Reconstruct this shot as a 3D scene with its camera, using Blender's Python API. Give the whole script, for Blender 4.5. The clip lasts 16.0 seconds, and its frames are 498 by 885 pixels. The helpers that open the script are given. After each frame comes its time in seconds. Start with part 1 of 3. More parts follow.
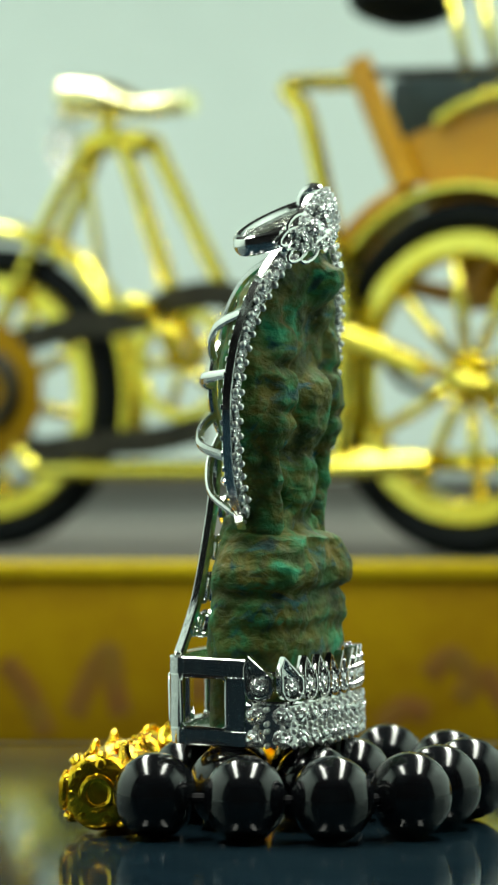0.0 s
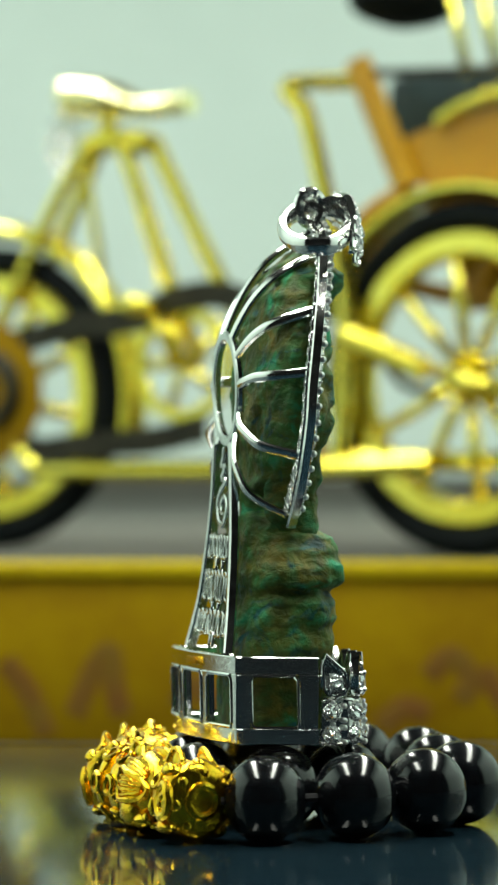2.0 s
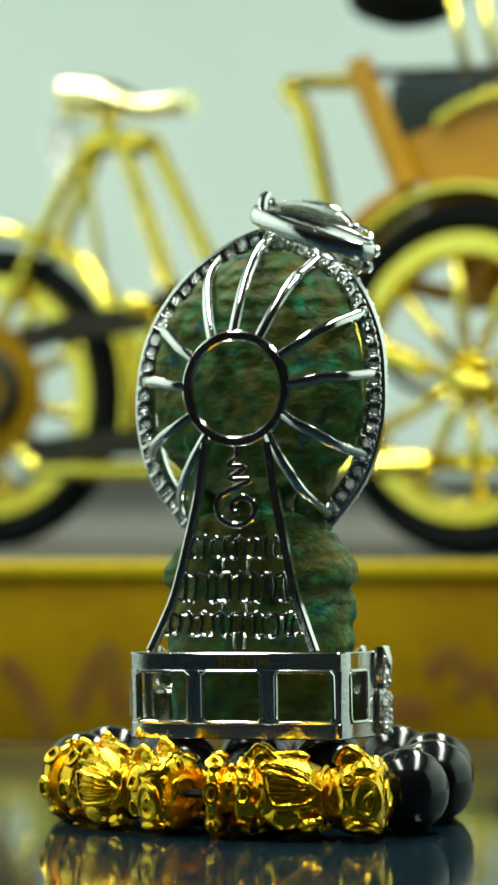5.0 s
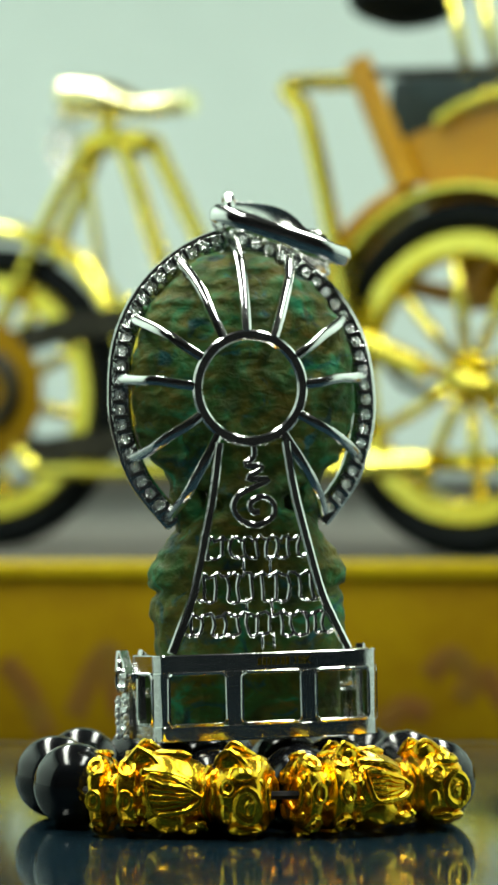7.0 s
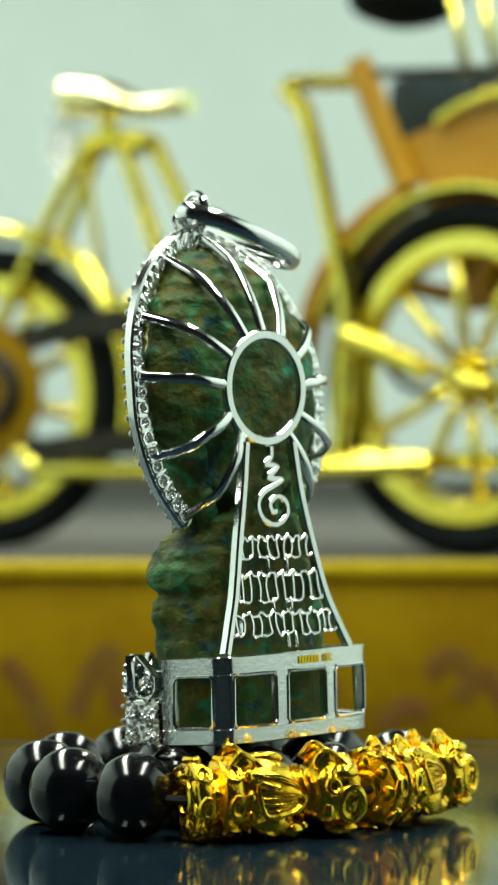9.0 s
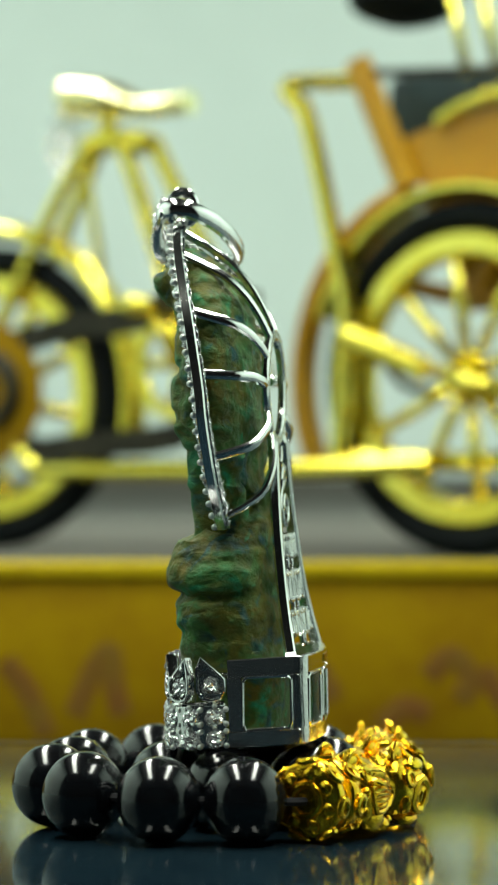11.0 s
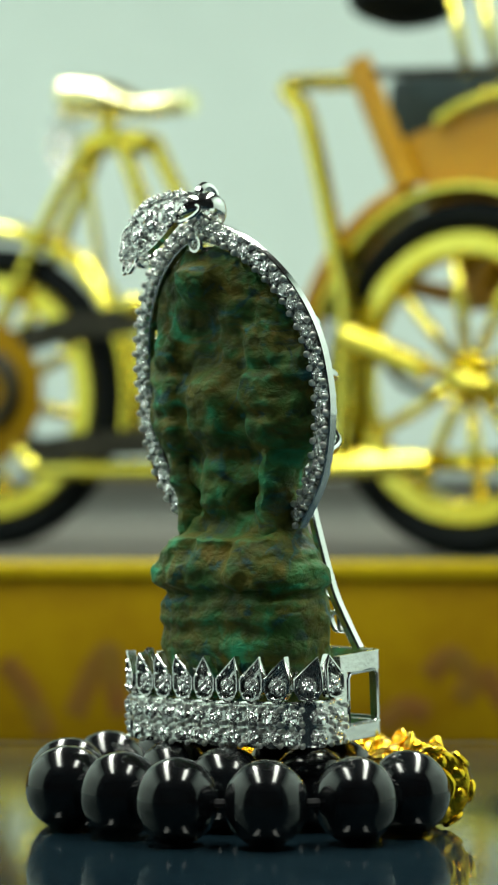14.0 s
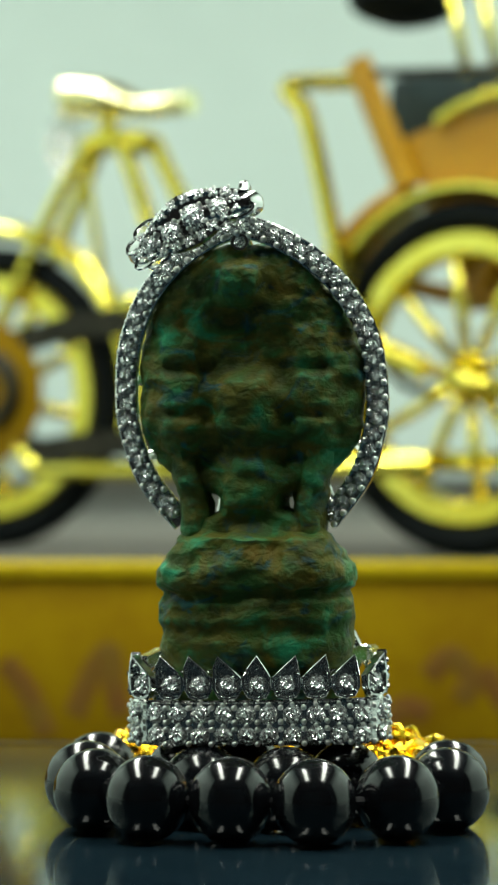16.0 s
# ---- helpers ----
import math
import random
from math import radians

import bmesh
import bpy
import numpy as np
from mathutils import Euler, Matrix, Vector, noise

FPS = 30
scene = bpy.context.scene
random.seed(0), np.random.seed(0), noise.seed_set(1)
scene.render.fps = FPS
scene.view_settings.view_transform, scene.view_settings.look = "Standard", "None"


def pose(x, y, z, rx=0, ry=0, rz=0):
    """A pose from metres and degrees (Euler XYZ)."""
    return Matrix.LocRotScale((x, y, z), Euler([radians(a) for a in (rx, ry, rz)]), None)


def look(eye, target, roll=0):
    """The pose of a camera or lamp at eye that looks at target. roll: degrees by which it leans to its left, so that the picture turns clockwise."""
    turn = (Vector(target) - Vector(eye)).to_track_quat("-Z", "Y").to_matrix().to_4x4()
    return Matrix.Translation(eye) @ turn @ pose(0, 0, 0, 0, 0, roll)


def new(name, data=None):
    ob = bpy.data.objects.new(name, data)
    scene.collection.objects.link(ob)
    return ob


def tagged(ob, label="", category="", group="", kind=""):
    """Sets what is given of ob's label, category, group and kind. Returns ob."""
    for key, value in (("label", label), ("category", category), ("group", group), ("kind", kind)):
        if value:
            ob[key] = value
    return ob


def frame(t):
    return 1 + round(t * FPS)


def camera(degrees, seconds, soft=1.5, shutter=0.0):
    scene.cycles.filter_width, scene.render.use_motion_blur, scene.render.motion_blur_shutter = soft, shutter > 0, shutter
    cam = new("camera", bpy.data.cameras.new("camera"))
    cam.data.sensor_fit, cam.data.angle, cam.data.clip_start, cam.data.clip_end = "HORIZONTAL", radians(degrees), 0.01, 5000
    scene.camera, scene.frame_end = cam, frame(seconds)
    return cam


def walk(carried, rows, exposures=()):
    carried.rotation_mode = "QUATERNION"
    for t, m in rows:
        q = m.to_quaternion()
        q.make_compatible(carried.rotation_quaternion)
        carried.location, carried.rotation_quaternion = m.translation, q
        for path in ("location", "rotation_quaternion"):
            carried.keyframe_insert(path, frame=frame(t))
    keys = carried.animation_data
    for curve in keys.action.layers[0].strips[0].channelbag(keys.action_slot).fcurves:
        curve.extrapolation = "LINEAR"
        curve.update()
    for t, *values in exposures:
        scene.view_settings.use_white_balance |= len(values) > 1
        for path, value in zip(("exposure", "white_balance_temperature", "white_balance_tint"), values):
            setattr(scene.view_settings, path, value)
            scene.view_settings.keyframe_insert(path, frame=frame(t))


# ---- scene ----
cam = camera(9.17, 16.0, soft=2.2)
cam.data.dof.use_dof = True
cam.data.dof.focus_distance = 0.468
cam.data.dof.aperture_fstop = 35.0
EYE = Vector((-0.0016, -0.489, 0.0595))
walk(cam, [(0.0, look(EYE, EYE + Vector((0, 1, 0)))), (16.0, look(EYE, EYE + Vector((0, 1, 0))))])

# ---- light: two long overhead tubes in a pale booth ----
world = bpy.data.worlds.new("world")
scene.world = world
world.use_nodes = True
world.node_tree.nodes["Background"].inputs["Color"].default_value = (0.75, 0.9, 0.95, 1)
world.node_tree.nodes["Background"].inputs["Strength"].default_value = 0.008
scene.view_settings.exposure = 0.0


def tube_light(x, power):
    lamp = bpy.data.lights.new("tube_light", "AREA")
    lamp.shape, lamp.size, lamp.size_y = "RECTANGLE", 0.10, 1.10
    lamp.energy, lamp.color = power, (0.95, 1.0, 0.88)
    ob = new("tube_light", lamp)
    ob.matrix_world = pose(x, 0.28, 0.56, 0, -22 if x > 0 else 22)
    return ob


tube_light(-0.20, 7.2)
tube_light(0.20, 7.2)


# ---- materials ----
def material(name, color, rough=0.5, metal=0.0, noise_scale=0.0, color2=None, bump=0.0, bump_scale=0.0, rough2=None, **extra):
    """A surface with a base colour that varies at two scales, a rough range and fine relief. Scales are per metre."""
    m = bpy.data.materials.new(name)
    m.use_nodes = True
    nt = m.node_tree
    b = nt.nodes["Principled BSDF"]
    b.inputs["Base Color"].default_value = (*color, 1)
    b.inputs["Roughness"].default_value = rough
    b.inputs["Metallic"].default_value = metal
    for key, value in extra.items():
        b.inputs[key.replace("_", " ")].default_value = value
    co = nt.nodes.new("ShaderNodeTexCoord")
    if noise_scale:
        n1, n2 = nt.nodes.new("ShaderNodeTexNoise"), nt.nodes.new("ShaderNodeTexNoise")
        for n, s in ((n1, noise_scale), (n2, noise_scale * 6)):
            n.inputs["Scale"].default_value = s
            n.inputs["Detail"].default_value = 6
            nt.links.new(co.outputs["Object"], n.inputs["Vector"])
        add = nt.nodes.new("ShaderNodeMath")
        add.operation = "MULTIPLY_ADD"
        add.inputs[1].default_value = 0.45
        nt.links.new(n2.outputs["Fac"], add.inputs[0])
        nt.links.new(n1.outputs["Fac"], add.inputs[2])
        ramp = nt.nodes.new("ShaderNodeValToRGB")
        ramp.color_ramp.elements[0].position, ramp.color_ramp.elements[1].position = 0.55, 0.9
        ramp.color_ramp.elements[0].color = (*color, 1)
        ramp.color_ramp.elements[1].color = (*(color2 or color), 1)
        nt.links.new(add.outputs[0], ramp.inputs["Fac"])
        nt.links.new(ramp.outputs["Color"], b.inputs["Base Color"])
        if rough2 is not None:
            mr = nt.nodes.new("ShaderNodeMapRange")
            mr.inputs["To Min"].default_value, mr.inputs["To Max"].default_value = rough, rough2
            nt.links.new(n1.outputs["Fac"], mr.inputs["Value"])
            nt.links.new(mr.outputs["Result"], b.inputs["Roughness"])
    if bump:
        nb = nt.nodes.new("ShaderNodeTexNoise")
        nb.inputs["Scale"].default_value = bump_scale
        nb.inputs["Detail"].default_value = 5
        nt.links.new(co.outputs["Object"], nb.inputs["Vector"])
        bp = nt.nodes.new("ShaderNodeBump")
        bp.inputs["Strength"].default_value = 1.0
        bp.inputs["Distance"].default_value = bump
        nt.links.new(nb.outputs["Fac"], bp.inputs["Height"])
        nt.links.new(bp.outputs["Normal"], b.inputs["Normal"])
    return m


SILVER = material("white_gold", (0.88, 0.89, 0.87), 0.09, 1.0, 900, (0.82, 0.83, 0.81), 0.00002, 1500, 0.16)


def gem_material():
    """Clear brilliant: glass body with strong facet reflections."""
    m = bpy.data.materials.new("diamond")
    m.use_nodes = True
    nt = m.node_tree
    glass = nt.nodes["Principled BSDF"]
    glass.inputs["Base Color"].default_value = (0.95, 0.98, 0.97, 1)
    glass.inputs["Transmission Weight"].default_value = 0.35
    glass.inputs["Roughness"].default_value = 0.02
    glass.inputs["IOR"].default_value = 2.0
    gloss = nt.nodes.new("ShaderNodeBsdfGlossy")
    gloss.inputs["Roughness"].default_value = 0.07
    gloss.inputs["Color"].default_value = (0.93, 0.97, 0.97, 1)
    mix = nt.nodes.new("ShaderNodeMixShader")
    mix.inputs[0].default_value = 0.68
    # small facets, each tilted its own way
    co = nt.nodes.new("ShaderNodeTexCoord")
    cells = nt.nodes.new("ShaderNodeTexVoronoi")
    cells.inputs["Scale"].default_value = 1900
    facet = nt.nodes.new("ShaderNodeBump")
    facet.inputs["Distance"].default_value = 0.0011
    nt.links.new(co.outputs["Object"], cells.inputs["Vector"])
    nt.links.new(cells.outputs["Distance"], facet.inputs["Height"])
    nt.links.new(facet.outputs["Normal"], gloss.inputs["Normal"])
    nt.links.new(glass.outputs[0], mix.inputs[1])
    nt.links.new(gloss.outputs[0], mix.inputs[2])
    nt.links.new(mix.outputs[0], nt.nodes["Material Output"].inputs["Surface"])
    return m


GEM = gem_material()
PRONG = material("bright_white_gold", (0.88, 0.89, 0.87), 0.28, 1.0, 900, (0.84, 0.85, 0.83))
GOLD = material("gold", (0.98, 0.72, 0.04), 0.16, 1.0, 500, (0.92, 0.48, 0.015), 0.00012, 1100, 0.30)
BEAD = material("black_onyx", (0.004, 0.004, 0.005), 0.10, 0.0, 300, (0.006, 0.008, 0.010), 0.000004, 900, 0.18, Specular_IOR_Level=0.6)
CORD = material("black_cord", (0.01, 0.01, 0.012), 0.8)
BRASS = material("polished_brass", (0.93, 0.82, 0.15), 0.17, 1.0, 60, (0.84, 0.70, 0.08), 0.0001, 300, 0.30)
# paler brass for the saddle: its blown-out highlights are put into the colour
HIGHLIT = material("highlit_brass", (0.95, 0.91, 0.52), 0.2, 1.0, 60, (0.90, 0.84, 0.40), 0.0001, 300, 0.32)
ORANGE = material("orange_lacquer", (0.52, 0.285, 0.006), 0.35, 0.0, 40, (0.44, 0.21, 0.005), 0.0002, 200)
RUBBER = material("black_rubber", (0.004, 0.006, 0.006), 0.75, 0.0, 90, (0.007, 0.009, 0.010), 0.0002, 400, Specular_IOR_Level=0.1)
CHAIN = material("dark_chain", (0.05, 0.045, 0.03), 0.5, 0.6, 200, (0.02, 0.02, 0.015))
CUSHION = material("dark_cushion", (0.012, 0.030, 0.034), 0.6, 0.0, 80, (0.02, 0.045, 0.05))
WALL = material("pale_wall", (0.66, 0.78, 0.74), 0.7, 0.0, 6, (0.62, 0.74, 0.70), 0.0003, 60)
DARK = material("dark_curtain", (0.012, 0.012, 0.014), 0.9, 0.0, 8, (0.02, 0.02, 0.022), 0.001, 60)
GREY = material("grey_board", (0.075, 0.075, 0.065), 0.85, 0.0, 10, (0.095, 0.095, 0.08))


def stone_material():
    m = bpy.data.materials.new("patinated_bronze")
    m.use_nodes = True
    nt = m.node_tree
    b = nt.nodes["Principled BSDF"]
    co = nt.nodes.new("ShaderNodeTexCoord")
    mp = nt.nodes.new("ShaderNodeMapping")
    mp.inputs["Scale"].default_value = (0.9, 0.9, 1.2)
    nt.links.new(co.outputs["Object"], mp.inputs["Vector"])

    def tex(scale, detail=8, dist=0.6):
        n = nt.nodes.new("ShaderNodeTexNoise")
        n.inputs["Scale"].default_value = scale
        n.inputs["Detail"].default_value = detail
        n.inputs["Distortion"].default_value = dist
        nt.links.new(mp.outputs["Vector"], n.inputs["Vector"])
        return n.outputs["Fac"]

    def ramp(fac, *stops):
        r = nt.nodes.new("ShaderNodeValToRGB")
        e = r.color_ramp.elements
        while len(e) < len(stops):
            e.new(0.5)
        for el, (p, c) in zip(e, stops):
            el.position, el.color = p, (*c, 1)
        nt.links.new(fac, r.inputs["Fac"])
        return r.outputs["Color"]

    def mix(a, c, fac):
        x = nt.nodes.new("ShaderNodeMix")
        x.data_type = "RGBA"
        nt.links.new(fac, x.inputs["Factor"])
        nt.links.new(a, x.inputs["A"])
        nt.links.new(c, x.inputs["B"])
        return x.outputs["Result"]

    green = ramp(tex(150, 9, 1.0), (0.28, (0.018, 0.036, 0.006)), (0.43, (0.042, 0.080, 0.012)), (0.57, (0.042, 0.140, 0.028)), (0.70, (0.025, 0.32, 0.15)))
    brown = ramp(tex(240, 9), (0.35, (0.048, 0.056, 0.005)), (0.52, (0.108, 0.115, 0.010)), (0.76, (0.18, 0.125, 0.013)))
    blue = ramp(tex(260, 5), (0.40, (0.004, 0.030, 0.042)), (0.65, (0.006, 0.13, 0.16)))
    f1 = ramp(tex(110, 9, 1.6), (0.42, (0, 0, 0)), (0.60, (1, 1, 1)))
    f2 = ramp(tex(170, 8, 1.4), (0.56, (0, 0, 0)), (0.68, (0.8, 0.8, 0.8)))
    col = mix(mix(green, brown, f1), blue, f2)
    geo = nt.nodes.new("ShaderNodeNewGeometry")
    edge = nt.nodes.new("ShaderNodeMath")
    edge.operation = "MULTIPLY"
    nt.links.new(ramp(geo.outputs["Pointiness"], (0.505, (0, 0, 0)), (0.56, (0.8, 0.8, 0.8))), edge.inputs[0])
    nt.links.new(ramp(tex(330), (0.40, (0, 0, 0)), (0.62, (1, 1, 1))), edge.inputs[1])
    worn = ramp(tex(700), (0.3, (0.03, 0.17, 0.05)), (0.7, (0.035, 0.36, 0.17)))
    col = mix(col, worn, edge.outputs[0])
    nt.links.new(col, b.inputs["Base Color"])
    b.inputs["Roughness"].default_value = 0.6
    b.inputs["Specular IOR Level"].default_value = 0.3
    bp = nt.nodes.new("ShaderNodeBump")
    bp.inputs["Distance"].default_value = 0.0007
    nt.links.new(tex(560, 9, 0.3), bp.inputs["Height"])
    nt.links.new(bp.outputs["Normal"], b.inputs["Normal"])
    return m


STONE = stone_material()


def table_material():
    m = material("glossy_blue_black_acrylic", (0.006, 0.016, 0.024), 0.05, 0.0, 14, (0.010, 0.024, 0.034), 0.00002, 45, 0.11)
    m.node_tree.nodes["Principled BSDF"].inputs["IOR"].default_value = 1.75
    return m


TABLE = table_material()


def box_material():
    """Gold lacquer with dark red and brown painted motifs along its foot."""
    m = material("gold_lacquer", (0.36, 0.225, 0.001), 0.5, 0.0, 30, (0.27, 0.145, 0.001), 0.0002, 150, Specular_IOR_Level=0.12)
    return m


LACQUER = box_material()
BRIGHT = material("bright_gold_lacquer", (0.56, 0.42, 0.004), 0.4, 0.0, 30, (0.48, 0.34, 0.004), Specular_IOR_Level=0.2)
MOTIF = material("red_brown_paint", (0.19, 0.060, 0.006), 0.5, 0.0, 60, (0.20, 0.11, 0.004))


# ---- mesh helpers; shapes are drawn in millimetres ----
def part(name, bm, mat, parent=None, label="", smooth=True, scale=0.001):
    bmesh.ops.scale(bm, vec=(scale,) * 3, verts=bm.verts)
    bmesh.ops.recalc_face_normals(bm, faces=bm.faces)
    for ed in bm.edges:
        if len(ed.link_faces) == 2 and ed.calc_face_angle(0.0) > 0.6:
            ed.smooth = False
    me = bpy.data.meshes.new(name)
    bm.to_mesh(me)
    bm.free()
    me.materials.append(mat)
    if smooth:
        for p in me.polygons:
            p.use_smooth = True
    ob = new(name, me)
    if parent:
        ob.parent = parent
    if label:
        ob["label"] = label
    return ob


def again(ob, m, parent=None):
    """Another object on the same mesh; m in millimetres."""
    o = new(ob.name.split(".")[0], ob.data)
    o.parent = parent or ob.parent
    mm = m.copy()
    mm.translation = mm.translation * 0.001
    o.matrix_basis = mm
    return o


def thing(name, label, category, group="", kind=""):
    return tagged(new(name), label, category, group, kind)


def smooth_path(pts, n=6, closed=False):
    """Catmull-Rom points through pts."""
    P = [Vector(p) for p in pts]
    out, k = [], len(P)
    for i in range(k if closed else k - 1):
        if closed:
            a, b, c, d = P[i - 1], P[i], P[(i + 1) % k], P[(i + 2) % k]
        else:
            a, b, c, d = P[max(i - 1, 0)], P[i], P[i + 1], P[min(i + 2, k - 1)]
        for j in range(n):
            t = j / n
            out.append(0.5 * ((2 * b) + (c - a) * t + (2 * a - 5 * b + 4 * c - d) * t * t + (3 * b - a - 3 * c + d) * t ** 3))
    if not closed:
        out.append(P[-1])
    return out


def sweep(bm, pts, section, up=(0, 0, 1), closed=False, sizes=None):
    """Carry a section (pairs: sideways, along up) along a path."""
    P = [Vector(p) for p in pts]
    n, rings = len(P), []
    for i, p in enumerate(P):
        a = P[i - 1] if (i or closed) else P[0]
        b = P[(i + 1) % n] if (i < n - 1 or closed) else P[-1]
        t = (b - a).normalized()
        u = Vector(up(i) if callable(up) else up)
        side = t.cross(u)
        if side.length < 1e-4:
            side = t.cross(Vector((0, 1, 0.1)))
        side.normalize()
        v = side.cross(t).normalized()
        s = sizes[i] if sizes else 1.0
        rings.append([bm.verts.new(p + side * x * s + v * y * s) for x, y in section])
    m = len(section)
    for i in range(n if closed else n - 1):
        r, q = rings[i], rings[(i + 1) % n]
        for j in range(m):
            bm.faces.new((r[j], r[(j + 1) % m], q[(j + 1) % m], q[j]))
    if not closed:
        bm.faces.new(rings[0]), bm.faces.new(rings[-1])
    return bm


def disc_section(r, n=8, ry=None):
    return [(r * math.cos(2 * math.pi * i / n), (ry or r) * math.sin(2 * math.pi * i / n)) for i in range(n)]


def box_section(w, h, c=0.12):
    w, h = w / 2, h / 2
    return [(w, h - c), (w - c, h), (c - w, h), (-w, h - c), (-w, c - h), (c - w, -h), (w - c, -h), (w, c - h)]


def wire(pts, r, n=8, closed=False, bm=None, up=(0, 0, 1), sizes=None, ry=None):
    return sweep(bm or bmesh.new(), pts, disc_section(r, n, ry), up, closed, sizes)


def ball(bm, c, r, u=12, v=8, m=None):
    m = Matrix.Translation(c) @ (m or Matrix()) @ Matrix.Diagonal((*((r,) * 3 if isinstance(r, (int, float)) else r), 1))
    bmesh.ops.create_uvsphere(bm, u_segments=u, v_segments=v, radius=1, matrix=m)
    return bm


def block(bm, lo, hi, bevel=0.0):
    lo, hi = Vector(lo), Vector(hi)
    r = bmesh.ops.create_cube(bm, size=1, matrix=Matrix.Translation((lo + hi) / 2) @ Matrix.Diagonal((*(hi - lo), 1)))
    if bevel:
        es = list({e for v in r["verts"] for e in v.link_edges})
        bmesh.ops.bevel(bm, geom=es, offset=bevel, segments=2, affect="EDGES", profile=0.5)
    return bm


def lump(bm, size, freq, seed=0.0):
    for v in bm.verts:
        p = v.co * freq + Vector((seed, seed * 1.7, 0))
        v.co += noise.noise_vector(p) * size
    return bm


# ---- the booth and the table ----
def structure(name, lo, hi, mat, label, category, bevel=0):
    return tagged(part(name, block(bmesh.new(), lo, hi, bevel), mat, None, "", False), label, category, "", "structure")


structure("table_top", (-500, -900, -20), (500, 121, 0), TABLE, "glossy blue-black acrylic table top with mirror reflections", "table top", 0.6)
structure("floor", (-930, -930, -60), (930, 1140, -17.6), GREY, "grey counter under the display", "counter")
structure("wall_back", (-560, 1110, -17.6), (560, 1140, 700), WALL, "pale mint-white wall behind the display", "wall")
structure("wall_left", (-560, -250, -17.6), (-530, 1110, 700), WALL, "pale mint-white side wall of the display booth", "wall")
structure("wall_right", (530, -290, -17.6), (560, 1110, 700), WALL, "pale mint-white side wall of the display booth", "wall")
structure("wall_front", (-930, -930, -17.6), (930, -900, 700), DARK, "dark wall of the room facing the display", "wall")
structure("wall_dark_left", (-930, -900, -17.6), (-900, -250, 700), DARK, "dark side wall of the room", "wall")
structure("wall_dark_right", (900, -900, -17.6), (930, -290, 700), DARK, "dark side wall of the room", "wall")
structure("partition_left", (-900, -250, -17.6), (-560, -230, 700), DARK, "dark partition beside the booth", "wall")
structure("partition_right", (560, -290, -17.6), (900, -270, 700), DARK, "dark partition beside the booth", "wall")
structure("ceiling", (-930, -930, 700), (930, 1140, 720), DARK, "dark ceiling over the display", "ceiling")
structure("skirting", (-530, 1102, -17.6), (530, 1110, 43), GREY, "grey skirting along the foot of the wall", "skirting")

plinth = thing("plinth", "gold lacquered plinth with faded red painted motifs", "plinth")
part("body", block(bmesh.new(), (-340, 301.8, -17.6), (340, 700, 25.2), 0.9), LACQUER, plinth)
part("top_board", block(bmesh.new(), (-344, 299.6, 25.2), (344, 704, 29.0), 1.0), BRIGHT, plinth, "bright gold top board")
part("grey_board", block(bmesh.new(), (-344, 312, 29.0), (344, 1101, 29.3), 0), GREY, plinth, "grey board")


# ---- the pendant ----
def gem_mesh(parent, r=1.0):
    """A round brilliant: table, crown, girdle, pavilion; z is the way it faces."""
    bm = bmesh.new()
    n = 8
    ring = lambda rad, z, o=0.0: [bm.verts.new((rad * r * math.cos(2 * math.pi * (i + o) / n), rad * r * math.sin(2 * math.pi * (i + o) / n), z * r)) for i in range(n)]
    t, c, g, tip = ring(0.34, 0.46), ring(0.70, 0.33, 0.5), ring(1.0, 0.0), bm.verts.new((0, 0, -0.75 * r))
    bm.faces.new(t)
    for i in range(n):
        bm.faces.new((t[i], t[(i + 1) % n], c[i]))
        bm.faces.new((t[i], c[i - 1], c[i]))
        bm.faces.new((c[i - 1], c[i], g[i]))
        bm.faces.new((c[i], g[i], g[(i + 1) % n]))
        bm.faces.new((g[i], g[(i + 1) % n], tip))
    return part("gem", bm, GEM, parent, "", False)


def facing(p, n, spin=0.0, s=1.0):
    q = Vector(n).normalized().to_track_quat("Z", "Y")
    tilt = Matrix.Rotation(0.32 * math.sin(spin * 7.3), 4, "X") @ Matrix.Rotation(0.32 * math.cos(spin * 5.1), 4, "Y")
    return Matrix.Translation(p) @ q.to_matrix().to_4x4() @ tilt @ Matrix.Rotation(spin, 4, "Z") @ Matrix.Scale(s, 4)


pendant = thing("pendant", "white gold pendant set with diamonds round a green bronze figure", "pendant")

# halo outline: half width, depth, height of the band's middle, tip to apex
HALO = [(11.6, 3.0, 47.2), (16.9, 3.6, 54.0), (19.5, 4.4, 62.0), (19.8, 5.0, 68.5), (18.8, 6.2, 75.5), (15.8, 7.8, 82.0), (11.2, 9.4, 87.2), (5.4, 10.7, 91.0), (0.0, 11.4, 92.9)]
half = smooth_path(HALO, 5)
halo_line = half + [Vector((-p.x, p.y, p.z)) for p in reversed(half[:-1])]


def halo_normal(i):
    """Forward and up, square to the band's run."""
    a, b = halo_line[max(i - 1, 0)], halo_line[min(i + 1, len(halo_line) - 1)]
    t = (b - a).normalized()
    f = Vector((0, 1, 0.12))
    return (f - t * f.dot(t)).normalized()


